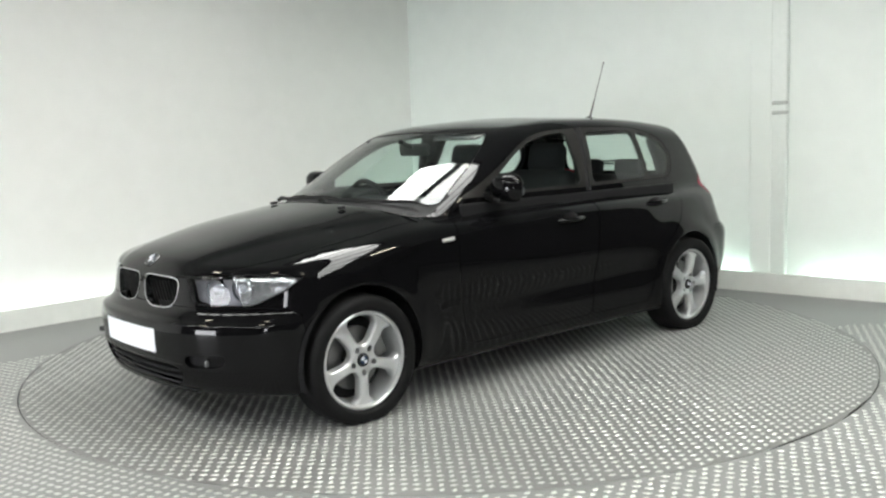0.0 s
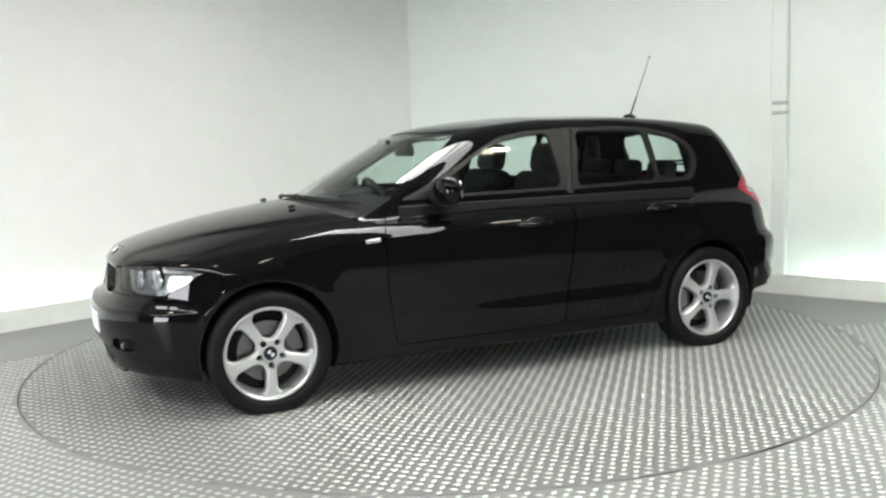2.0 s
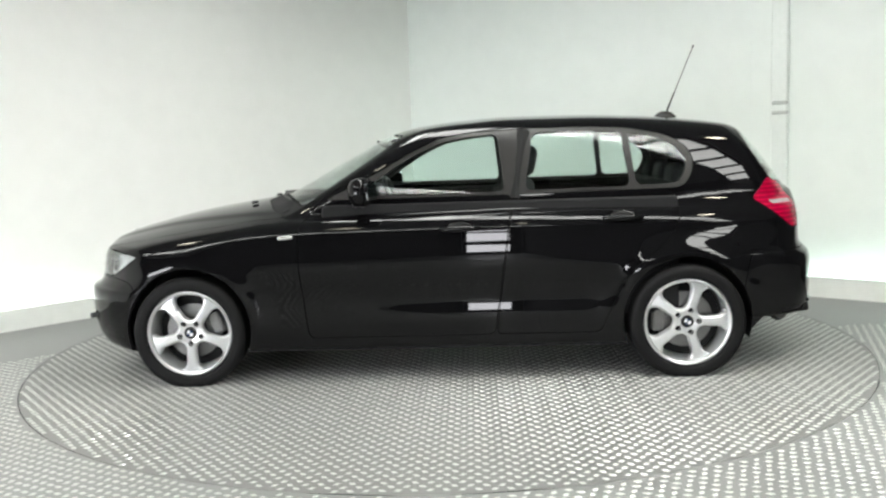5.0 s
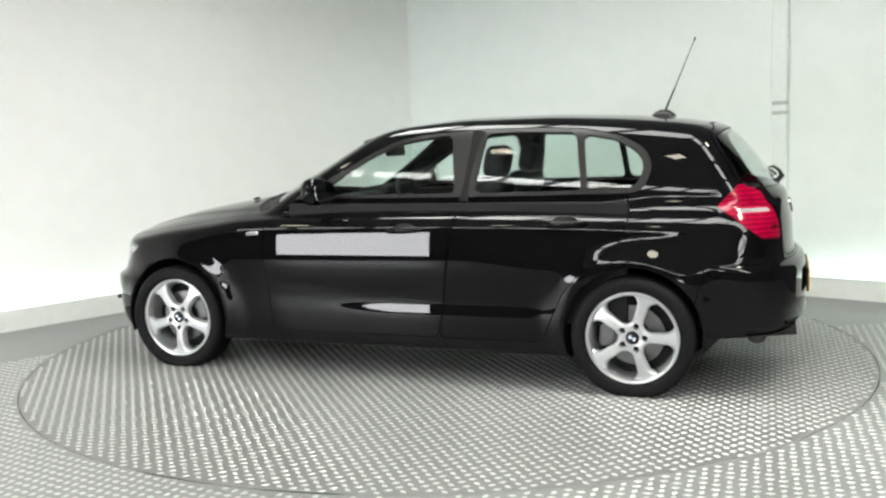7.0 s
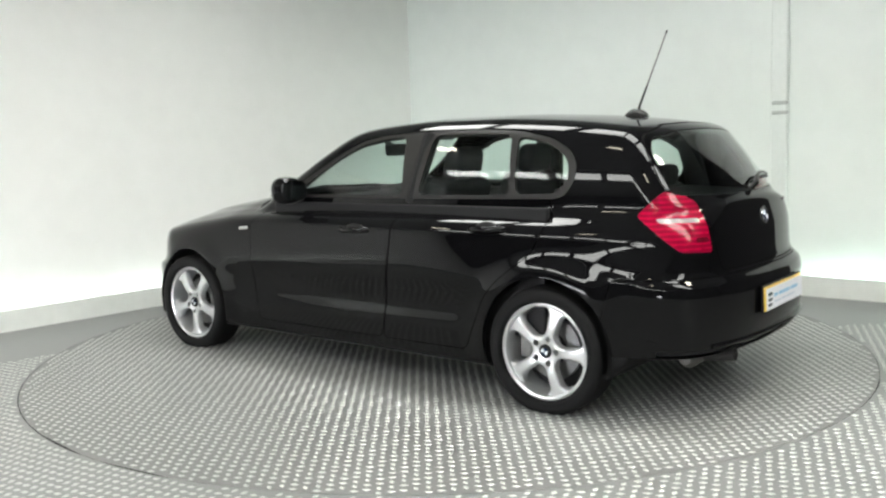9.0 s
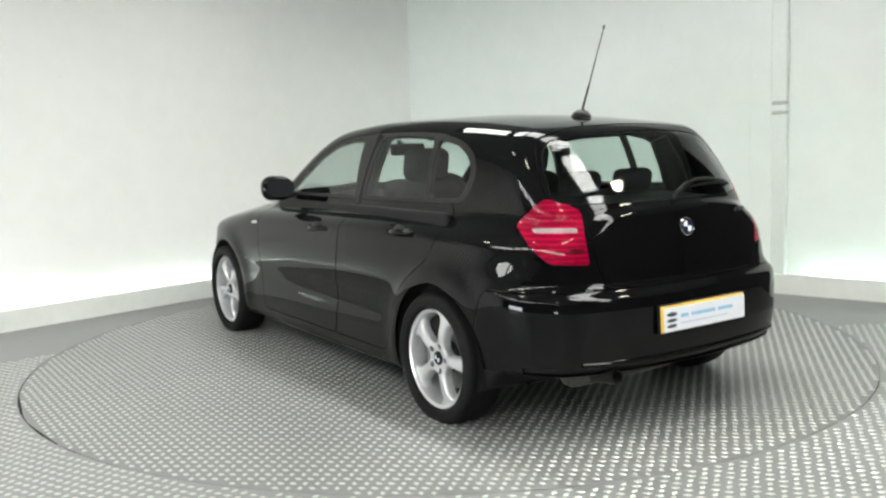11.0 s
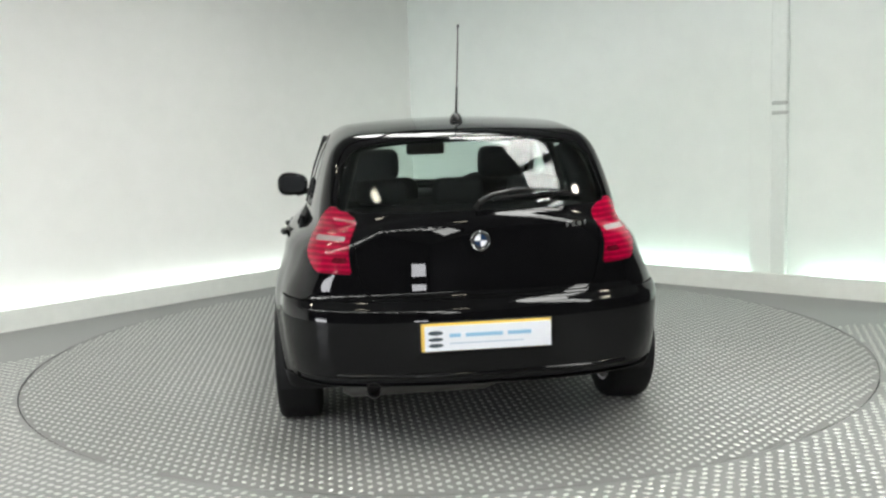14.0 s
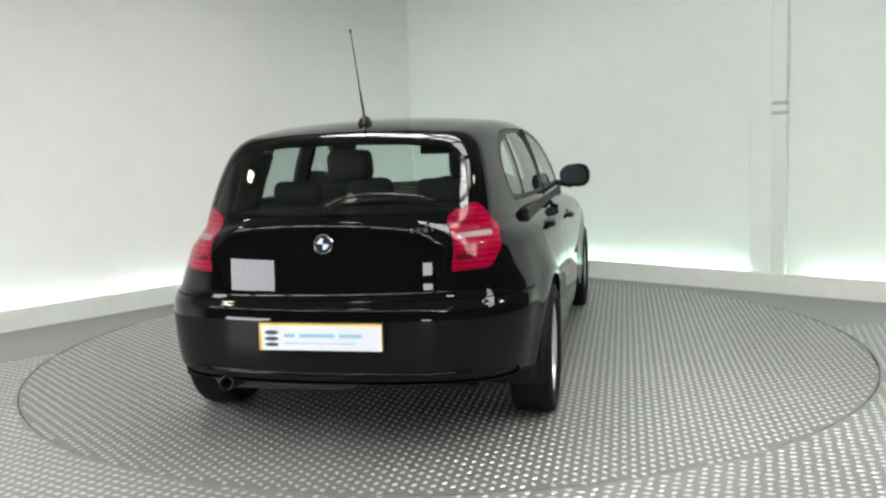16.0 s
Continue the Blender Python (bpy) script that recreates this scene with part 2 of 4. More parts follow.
def lugs(name, inside, material, parent, turn, reach):
    """Raised lozenges of tread plate, lying two ways in turn, on a staggered grid."""
    a, b = 0.060, 0.037
    n = int(reach / b) + 2
    js, is_ = np.meshgrid(np.arange(-n, n), np.arange(-n, n))
    x, y = is_ * a + (js % 2) * a / 2, js * b
    keep = (np.abs(x) < reach) & (np.abs(y) < reach)
    x, y, way = x[keep], y[keep], ((is_ + js)[keep] % 2)
    c, s = math.cos(turn), math.sin(turn)
    x, y = c * x - s * y, s * x + c * y
    keep = inside(x, y)
    x, y, way = x[keep], y[keep], way[keep]
    ang = turn + np.where(way == 0, 0.5, -0.5)
    lx, ly, h = 0.0185, 0.0115, 0.0032
    base = [(-lx, 0, 0), (0, -ly, 0), (lx, 0, 0), (0, ly, 0), (-lx * .55, 0, h), (0, -ly * .5, h), (lx * .55, 0, h), (0, ly * .5, h)]
    v = np.zeros((len(x), 8, 3))
    for k, (px, py, pz) in enumerate(base):
        v[:, k, 0] = x + px * np.cos(ang) - py * np.sin(ang)
        v[:, k, 1] = y + px * np.sin(ang) + py * np.cos(ang)
        v[:, k, 2] = pz
    quads = np.array([(4, 5, 6, 7), (0, 1, 5, 4), (1, 2, 6, 5), (2, 3, 7, 6), (3, 0, 4, 7)])
    f = (np.arange(len(x))[:, None, None] * 8 + quads[None]).reshape(-1, 4)
    ob = mesh_object(name, v.reshape(-1, 3), f.tolist(), material, parent)
    return tagged(ob, "raised polished lugs of tread plate", kind="stuff")


lugs("tread", lambda x, y: (np.hypot(x, y) > 2.512) & (y < np.where(x > 0, 0.1, 1.9 - 0.75 * np.abs(x))) & (y > -7.4) & (np.abs(x) < 5.2 - 0.6 * np.clip(-4.5 - y, 0, 3)) & ((y < -1.0) | (np.abs(x) < 3.4)) | (np.hypot(x, y) > 2.512) & (x < -0.3) & (x > -2.2) & (y < 2.9 - 0.9 * np.abs(x)) & (y > 0), LUG, floor_ob, 0.35, 8.5)

# ---- turntable ----
turntable = tagged(new("turntable"), "round steel tread plate turntable set flush in the floor", "turntable")
part("disc", lathe([(0.001, -0.004), (R_TABLE - 0.004, -0.004), (R_TABLE, -0.006), (R_TABLE, -0.03), (0.001, -0.03)], N), SEAM, turntable)
for k in range(4):
    # four sheets of tread plate, butted with hairline joints
    y0, y1 = -2.5 + 1.25 * k + 0.0003, -1.25 + 1.25 * k - 0.0003
    ys = np.linspace(max(y0, -2.488), min(y1, 2.488), 25)
    right = [(math.sqrt(max(0, (R_TABLE - 0.001) ** 2 - y * y)), y) for y in ys]
    part("sheet", prism(right + [(-x, y) for x, y in right[::-1]], -0.0035, 0.0), STEEL if k % 2 else STEEL_DULL, turntable)
lugs("tread", lambda x, y: np.hypot(x, y) < 2.475, LUG, turntable, 0.0, 2.6)
# ---- overhead light box: a row of bright panes between dark bars ----
ceiling_light = tagged(new("ceiling_light"), "long overhead light box with bright panes between dark bars", "ceiling light")
A = math.atan2(-0.75, 0.66)
LIGHT = pose(0.42, -0.96, HIGH - 0.10, 0, 0, math.degrees(A))
ceiling_light.matrix_basis = LIGHT
for k in range(10):
    part("pane", box((0.74, 0.60, 0.02), ((k - 1.5) * 0.88 - 0.35, 0, 0)), PANEL, ceiling_light)
for k in range(11):
    part("bar", box((0.14, 0.68, 0.08), ((k - 2) * 0.88 - 0.35, 0, 0), bevel=0.008), BEAM, ceiling_light)
for s in (-1, 1):
    part("frame", box((8.94, 0.05, 0.12), (2.29, s * 0.34, 0.02), bevel=0.008), BEAM, ceiling_light)

# ---- boxed column, pipe and fixtures on the wall to the right ----
def right_wall(d, off, z=0.0):
    p = CORNER + RIGHT * d + IN_RIGHT * off
    return (p.x, p.y, z)


RTURN = math.degrees(math.atan2(RIGHT.y, RIGHT.x))
setting("column", box((0.165, 0.055, HIGH), (*right_wall(3.725, 0.0275)[:2], HIGH / 2), (0, 0, RTURN), bevel=0.006), WALL_GREEN_CAST, "pale painted boxed column on the wall", "column")
pipe = tagged(new("wall_pipe"), "pale painted vertical pipe clipped to the wall", "pipe")
part("trunking", box((0.138, 0.05, HIGH - 0.02), (*right_wall(3.858, 0.025)[:2], HIGH / 2), (0, 0, RTURN), bevel=0.018, segments=4), PIPE, pipe, smooth=True)
for z in (1.40, 1.475):
    part("pipe_clip", box((0.118, 0.060, 0.028), right_wall(3.868, 0.03, z), (0, 0, RTURN), bevel=0.008), plain("clip_grey", (0.50, 0.53, 0.51), 0.4), pipe, smooth=True)

# second light box, flood lamps and two added glowing panels behind the camera
copy_thing(ceiling_light, pose(-3.3, -3.65, HIGH - 0.10, 0, 0, math.degrees(A)))
def flood(x, y, turn, power=14.0):
    lamp = tagged(new("flood_lamp"), "small square ceiling flood lamp, switched on", "lamp", "flood lamps on the ceiling")
    lamp.matrix_basis = pose(x, y, HIGH - 0.07, 0, 0, turn)
    part("housing", box((0.28, 0.36, 0.12), (0, 0, 0.01), bevel=0.01), BEAM, lamp)
    part("lens", box((0.22, 0.30, 0.01), (0, 0, -0.056)), plain("flood_glow", (1, 0.95, 0.8), 0.5, emit=(1.0, 0.93, 0.75), power=power), lamp)
flood(-1.15, -2.75, 20)
flood(2.55, -2.0, -40, 46.0)
flood(0.5, -3.95, 10)
flood(-2.8, -1.3, 30, 24.0)
BTURN = math.degrees(math.atan2(RIGHT.y, RIGHT.x))
# Unseen glowing panels, added for low bright patches that the bodywork reflects.
def back_glow(name, d, width, z0, z1):
    p = far_a + RIGHT * d + LEFT * -0.02
    w = setting(name, box((width, 0.02, z1 - z0), (p.x, p.y, (z0 + z1) / 2), (0, 0, BTURN)), plain("added_panel_glow", (0.9, 0.9, 0.95), 0.4, emit=(0.95, 0.96, 1.0), power=13.0), "unseen framed glowing panel on the dark wall, added for reflections in the car", "window")
    for k, (dx, dz, sx, sz) in enumerate(((0, (z1 - z0) / 2, width + 0.1, 0.06), (0, -(z1 - z0) / 2, width + 0.1, 0.06), (width / 2, 0, 0.06, z1 - z0), (-width / 2, 0, 0.06, z1 - z0))):
        part("pane_frame", box((sx, 0.07, sz), (p.x + RIGHT.x * dx, p.y + RIGHT.y * dx, (z0 + z1) / 2 + dz), (0, 0, BTURN), bevel=0.006), TRIM, w)
back_glow("glow_panel_1", 2.85, 2.1, 0.15, 1.12)
back_glow("glow_panel_2", 9.8, 0.9, 0.3, 1.0)
# ---- the car's outer form: x forward, y to its left, z up ----
def curve(xs, ys):
    """A smooth monotone curve through points with rising xs."""
    xs, ys = np.array(xs, float), np.array(ys, float)
    h, dl = np.diff(xs), np.diff(ys) / np.diff(xs)
    m = np.zeros_like(ys)
    m[1:-1] = np.where(dl[:-1] * dl[1:] > 0, 2 * dl[:-1] * dl[1:] / (dl[:-1] + dl[1:] + 1e-12 * np.sign(dl[:-1] + 1e-15)), 0)
    m[0], m[-1] = dl[0], dl[-1]

    def at(x):
        x = np.clip(x, xs[0], xs[-1])
        i = np.clip(np.searchsorted(xs, x) - 1, 0, len(h) - 1)
        t = (x - xs[i]) / h[i]
        return ((1 + 2 * t) * (1 - t) ** 2 * ys[i] + t * (1 - t) ** 2 * h[i] * m[i]
                + t * t * (3 - 2 * t) * ys[i + 1] + t * t * (t - 1) * h[i] * m[i + 1])
    return at


def smax(a, b, k):
    h = np.clip(0.5 + 0.5 * (a - b) / k, 0, 1)
    return b + (a - b) * h + k * h * (1 - h)


def soft_step(a):
    a = np.clip(a, 0, 1)
    return a * a * (3 - 2 * a)


def smin(a, b, k):
    return -smax(-a, -b, k)


ARCH, HUB, TYRE = 0.303, 0.2885, 0.306
AXLE = 1.33
side_z = curve([0.05, 0.16, 0.22, 0.28, 0.35, 0.42, 0.50, 0.57, 0.62, 0.68, 0.78, 0.835, 0.885, 0.93, 0.99],
               [0.79, 0.838, 0.857, 0.860, 0.861, 0.861, 0.863, 0.869, 0.8715, 0.8705, 0.8645, 0.863, 0.851, 0.832, 0.79])
side_x = curve([-2.2, -1.9, -1.6, -1.2, -0.6, 0.0, 0.6, 1.1, 1.5, 1.8, 2.2],
               [-0.155, -0.08, -0.022, 0.0, 0.0, 0.0, -0.002, -0.008, -0.03, -0.07, -0.14])
top_x = curve([-2.2, -1.9, -1.4, -0.5, 0.5, 0.92, 1.15, 1.46, 1.7, 1.85, 1.97, 2.03, 2.1],
              [0.90, 0.95, 0.985, 1.0, 0.985, 0.966, 0.936, 0.887, 0.833, 0.791, 0.736, 0.688, 0.60])
nose_z = curve([0.05, 0.12, 0.18, 0.26, 0.36, 0.46, 0.507, 0.532, 0.57, 0.62, 0.70, 0.8],
               [1.86, 1.93, 2.00, 2.05, 2.072, 2.077, 2.070, 2.030, 2.002, 1.993, 1.980, 1.945])
tail_z = curve([0.10, 0.20, 0.26, 0.34, 0.45, 0.56, 0.61, 0.645, 0.68, 0.76, 0.82, 0.86, 0.92, 0.965, 1.0],
               [1.90, 2.02, 2.085, 2.125, 2.135, 2.135, 2.125, 2.090, 2.072, 2.067, 2.062, 2.055, 2.042, 2.031, 2.022])
roof_x = curve([-2.1, -1.85, -1.7, -1.5, -1.15, -0.8, -0.44, -0.1, 0.12, 0.3, 0.45],
               [1.243, 1.295, 1.324, 1.356, 1.389, 1.404, 1.405, 1.385, 1.356, 1.322, 1.29])
taper = curve([0.5, 0.7, 1.0, 1.45, 1.75, 1.9, 2.2], [0.0, 0.005, 0.02, 0.05, 0.082, 0.092, 0.10])
cabin_z = curve([0.85, 0.97, 1.05, 1.15, 1.25, 1.32, 1.40], [0.760, 0.743, 0.726, 0.698, 0.660, 0.624, 0.575])
cabin_x = curve([-2.1, -1.8, -1.5, -1.1, -0.6, 0.0, 0.4, 0.7, 1.0],
                [-0.155, -0.10, -0.058, -0.024, 0.0, 0.006, 0.004, -0.012, -0.04])
glass_z = curve([0.86, 0.96, 1.05, 1.15, 1.25, 1.33, 1.42], [1.12, 0.945, 0.785, 0.60, 0.408, 0.258, 0.07])
hatch_z = curve([0.85, 0.95, 1.0, 1.1, 1.2, 1.27, 1.31, 1.4], [2.034, 2.018, 1.990, 1.920, 1.840, 1.777, 1.736, 1.63])


BOW = (0.16, 0.56)


def skin_value(p):
    """Below zero inside the car's outer skin."""
    x, y, z = p[..., 0], np.abs(p[..., 1]), p[..., 2]
    flare = 0.0
    for a in (AXLE, -AXLE):
        r = np.hypot(x - a, z - ARCH)
        flare = flare + 0.019 * np.exp(-((r - 0.345) / 0.075) ** 2) * np.clip((z - 0.1) / 0.2, 0, 1)
    hollow = 0.009 * np.exp(-((z - 0.45) / 0.075) ** 2) * np.clip((0.85 - x) / 0.9, 0, 1) * np.clip((x + 1.0) / 0.2, 0, 1)
    # the tail narrows above the bumper and tucks in under it
    tail = taper(-x) * soft_step((z - 0.56) / 0.32) + 0.05 * np.clip((-x - 1.42) / 0.42, 0, 1) ** 1.4 * np.clip((0.48 - z) / 0.26, 0, 1) ** 1.5
    lip = 0.009 * soft_step((0.652 - z) / 0.016) * soft_step((-x - 1.62) / 0.2)
    side = y - side_z(z) - side_x(x) - flare + hollow + tail - lip
    plateau = 0.009 / (1 + np.exp((y - (0.62 - 0.28 * np.clip(x - 0.95, 0, 1.2))) / 0.016)) * np.clip((x - 0.8) / 0.2, 0, 1)
    ledge = 0.04 / (1 + np.exp((1.75 + x) / 0.06)) * np.exp(-(y / 0.60) ** 6)
    top = z - (top_x(x) - 0.095 * (y / 0.75) ** 2.3 + plateau + ledge)
    front = 0.9 * (x - (nose_z(z) - BOW[0] * y ** 2 - BOW[1] * y ** 4))
    back = -x - (tail_z(z) - 0.15 * y ** 2 - 0.28 * y ** 4)
    low = 0.17 - z + 0.12 * np.clip((-x - 1.62) / 0.12, 0, 1) + 0.02 * np.clip((x - 1.6) / 0.2, 0, 1)
    body = smax(smax(side, top, 0.07), smax(front, back, 0.02), 0.05 + 0.10 * np.clip((-x - 1.3) / 0.3, 0, 1) * np.clip((y - 0.4) / 0.2, 0, 1) - 0.02 * np.clip((-x - 1.5) / 0.3, 0, 1))
    body = smax(body, low, 0.03)
    c_side = y - cabin_z(z) - cabin_x(x)
    c_roof = z - (roof_x(x) - 0.035 * (y / 0.6) ** 2)
    c_front = 0.5 * (x - (glass_z(z) - 0.42 * y ** 2 - 0.25 * y ** 4))
    c_back = 0.88 * (-x - (hatch_z(z) - 0.28 * y ** 2 - 1.4 * y ** 6))
    cabin = smax(smax(c_side, c_roof, 0.09), smax(c_front, c_back, 0.02), 0.045)
    cabin = smax(cabin, 0.75 - z, 0.02)
    return smin(body, cabin, 0.022 + 0.05 * np.clip((-x - 0.9) / 0.5, 0, 1) * np.clip((y - 0.58) / 0.08, 0, 1))


def skin_normal(p):
    e, n = 1e-4, np.zeros_like(p)
    for i in range(3):
        d = np.zeros(3)
        d[i] = e
        n[:, i] = skin_value(p + d) - skin_value(p - d)
    return n / (np.linalg.norm(n, axis=1, keepdims=True) + 1e-12)


def touch(at, way, reach=1.0):
    """Where a ray from a point inside the skin leaves it, and the skin's normal there."""
    at, way = np.array(at, float), np.array(way, float) / np.linalg.norm(way)
    lo, hi = 0.0, reach
    for _ in range(40):
        mid = (lo + hi) / 2
        lo, hi = (mid, hi) if skin_value(at + way * mid) < 0 else (lo, mid)
    p = at + way * hi
    return p, skin_normal(p[None])[0]


def skin_grid():
    """The left half of the skin, found along rays from a spine."""
    u = [(-1.55, -a) for a in np.linspace(math.pi / 2, 0, 76)[:-1]] + [(x, 0.0) for x in np.linspace(-1.55, 1.55, 158)]
    u += [(1.55, a) for a in np.linspace(0, math.pi / 2, 76)[1:]]
    ph = np.linspace(0, math.pi, 210)
    o = np.array([[(x, 0, 0.55)] * len(ph) for x, _ in u])
    d = np.array([[(math.sin(a), math.cos(a) * math.sin(p), -math.cos(a) * math.cos(p)) for p in ph] for _, a in u])
    lo, hi = np.zeros(d.shape[:2]), np.full(d.shape[:2], 1.6)
    for _ in range(40):
        mid = (lo + hi) / 2
        inside = skin_value(o + d * mid[..., None]) < 0
        lo, hi = np.where(inside, mid, lo), np.where(inside, hi, mid)
    v = o + d * hi[..., None]
    v[:, 0, 1] = v[:, -1, 1] = 0
    nu, nv = d.shape[:2]
    faces = [(i * nv + j, i * nv + j + 1, (i + 1) * nv + j + 1, (i + 1) * nv + j) for i in range(nu - 1) for j in range(nv - 1)]
    return v.reshape(-1, 3), faces




# ---- cutting the skin into panels ----
def rounded(poly, times=2, reach=0.022):
    """Cuts the corners of a closed outline."""
    p = np.array(poly, float)
    for _ in range(times):
        q = np.roll(p, -1, axis=0)
        t = np.minimum(0.25, reach / (np.linalg.norm(q - p, axis=1, keepdims=True) + 1e-9))
        p = np.stack([p * (1 - t) + q * t, p * t + q * (1 - t)], 1).reshape(-1, 2)
        reach *= 0.35
    return p


def outline(poly, a, b):
    """Signed distance of points (a, b) to a closed outline, below zero inside."""
    d = np.full(a.shape, 1e9)
    sign = np.ones(a.shape)
    n = len(poly)
    for i in range(n):
        (x0, y0), (x1, y1) = poly[i], poly[(i + 1) % n]
        ex, ey = x1 - x0, y1 - y0
        t = np.clip(((a - x0) * ex + (b - y0) * ey) / (ex * ex + ey * ey + 1e-12), 0, 1)
        d = np.minimum(d, np.hypot(a - x0 - t * ex, b - y0 - t * ey))
        c = (b >= y0) != (b >= y1)
        with np.errstate(divide="ignore", invalid="ignore"):
            xi = x0 + (b - y0) / (y1 - y0 if y1 != y0 else 1e-12) * ex
        sign = np.where(c & (a < xi), -sign, sign)
    return d * sign


def cut(m, f):
    """Splits a mesh (verts, faces) where f changes sign: the part below zero, and the rest."""
    v, faces = m
    d = f(v)
    up = (d > 0).tolist()
    added, cache = [], {}
    n0 = len(v)

    def cross(i, j):
        key = (i, j) if i < j else (j, i)
        if key not in cache:
            t = d[key[0]] / (d[key[0]] - d[key[1]])
            cache[key] = n0 + len(added)
            added.append(v[key[0]] * (1 - t) + v[key[1]] * t)
        return cache[key]
    inside, outside = [], []
    for face in faces:
        s = [up[i] for i in face]
        if not any(s):
            inside.append(face)
        elif all(s):
            outside.append(face)
        else:
            a, b = [], []
            for k, i in enumerate(face):
                j = face[(k + 1) % len(face)]
                (b if up[i] else a).append(i)
                if up[i] != up[j]:
                    c = cross(i, j)
                    a.append(c)
                    b.append(c)
            if len(a) > 2:
                inside.append(tuple(a))
            if len(b) > 2:
                outside.append(tuple(b))
    v = np.vstack([v, np.array(added)]) if added else v
    return (v, inside), (v, outside)


def panel(m, f, gap=0.003):
    """Takes the region f < 0 out of m with a narrow gap round it: the panel, the gap, the rest."""
    got, rest = cut(m, f)
    if not gap:
        return got, None, rest
    seam, inner = cut(got, lambda v: -(f(v) + gap))
    return inner, seam, rest


def compact(m):
    v, faces = m
    used = sorted({i for f in faces for i in f})
    at = {i: k for k, i in enumerate(used)}
    return v[used], [tuple(at[i] for i in f) for f in faces]


def shell(name, m, material, parent, mirror=0, depth=0.012, sink=0.0, label=""):
    """A panel of the skin with edges turned inwards. mirror: 0 left, 1 right, 2 both halves as one."""
    v, faces = compact(m)
    if not len(v):
        return None
    n = skin_normal(v)
    v = v - n * sink
    edges = {}
    for f in faces:
        for i in range(len(f)):
            e = (f[i], f[(i + 1) % len(f)])
            edges[e] = 1
    rim = [(i, j) for i, j in edges if (j, i) not in edges and not (abs(v[i, 1]) < 1e-5 and abs(v[j, 1]) < 1e-5)]
    faces = list(faces)
    vs, ns = [v], [n]
    if depth:
        base = len(v)
        extra, en = [], []
        for i, j in rim:
            e = v[j] - v[i]
            o = np.cross(e, n[i])
            o = o / (np.linalg.norm(o) + 1e-12)
            k = base + len(extra)
            extra += [v[i], v[j], v[j] - n[j] * depth, v[i] - n[i] * depth]
            en += [o] * 4
            faces.append((k + 1, k, k + 3, k + 2))
        if extra:
            vs.append(np.array(extra))
            ns.append(np.array(en))
    v, n = np.vstack(vs), np.vstack(ns)
    flip = np.array([1, -1, 1])
    if mirror == 1:
        v, n, faces = v * flip, n * flip, [f[::-1] for f in faces]
    elif mirror == 2:
        k = len(v)
        faces = faces + [tuple(i + k for i in f[::-1]) for f in faces]
        v, n = np.vstack([v, v * flip]), np.vstack([n, n * flip])
    # the ray grid runs so that its faces look inwards or outwards alike: turn them outwards
    f0 = faces[0]
    a, b, c = v[f0[0]], v[f0[1]], v[f0[2]]
    if np.dot(np.cross(b - a, c - a), n[f0[0]]) < 0:
        faces = [f[::-1] for f in faces]
    ob = mesh_object(name, v, faces, material, parent, normals=n)
    return tagged(ob, label) if label else ob


car = tagged(new("car"), "glossy black five-door hatchback with silver alloy wheels on a turntable", "car")

skin = skin_grid()
_, skin = cut(skin, lambda v: np.maximum(np.minimum(np.hypot(v[:, 0] - AXLE, v[:, 2] - ARCH), np.hypot(v[:, 0] + AXLE, v[:, 2] - ARCH)) - 0.338, 0.55 - v[:, 1]))
under, skin = cut(skin, lambda v: v[:, 2] - np.where(v[:, 0] < -1.65, 0.30, 0.19))
shell("underbody", under, PLASTIC, car, 2, 0)


def side(poly, times=2, grow=0.0):
    p = rounded(poly, times) if times else np.array(poly, float)
    return lambda v: np.maximum(outline(p, v[:, 0], v[:, 2]) - grow, 0.5 - v[:, 1])


def facing(poly, limit, sign, times=2, grow=0.0):
    """An outline over (y, z) seen from the front (sign 1) or the back (-1)."""
    p = rounded(poly, times) if times else np.array(poly, float)
    return lambda v: np.maximum(outline(p, v[:, 1], v[:, 2]) - grow, limit - sign * v[:, 0])


# side windows, with satin trim and pillar between the panes
DLO = [(0.60, 0.975), (0.45, 1.04), (0.28, 1.125), (0.1, 1.225), (-0.04, 1.288), (-0.2, 1.316), (-0.5, 1.33), (-0.85, 1.33),
       (-1.06, 1.318), (-1.25, 1.278), (-1.365, 1.215), (-1.41, 1.13), (-1.385, 1.04), (-1.335, 0.988), (-0.5, 0.978)]
PANES = {"front_window": [(0.43, 0.995), (0.28, 1.09), (0.12, 1.19), (-0.037, 1.262), (-0.2, 1.292), (-0.355, 1.305), (-0.388, 0.998)],
         "rear_window": [(-0.495, 1.0), (-0.548, 1.307), (-0.75, 1.308), (-1.02, 1.297), (-1.06, 1.005)],
         "quarter_window": [(-1.09, 1.008), (-1.06, 1.29), (-1.225, 1.256), (-1.325, 1.20), (-1.368, 1.13), (-1.343, 1.048), (-1.305, 1.014)]}
dlo, seam, skin = panel(skin, side(DLO), 0.004)
for s in (0, 1):
    shell("window_seal", seam, SEAM, car, s, 0, 0.004)
for nm, poly in PANES.items():
    pane, dlo = cut(dlo, side(poly, 1))
    for s in (0, 1):
        shell(nm, pane, WINDOW, car, s, 0, 0.003, "tinted side window glass")
for s in (0, 1):
    shell("pane_frame", dlo, FRAME, car, s, 0.02, 0.001, "satin black window frame and pillar")

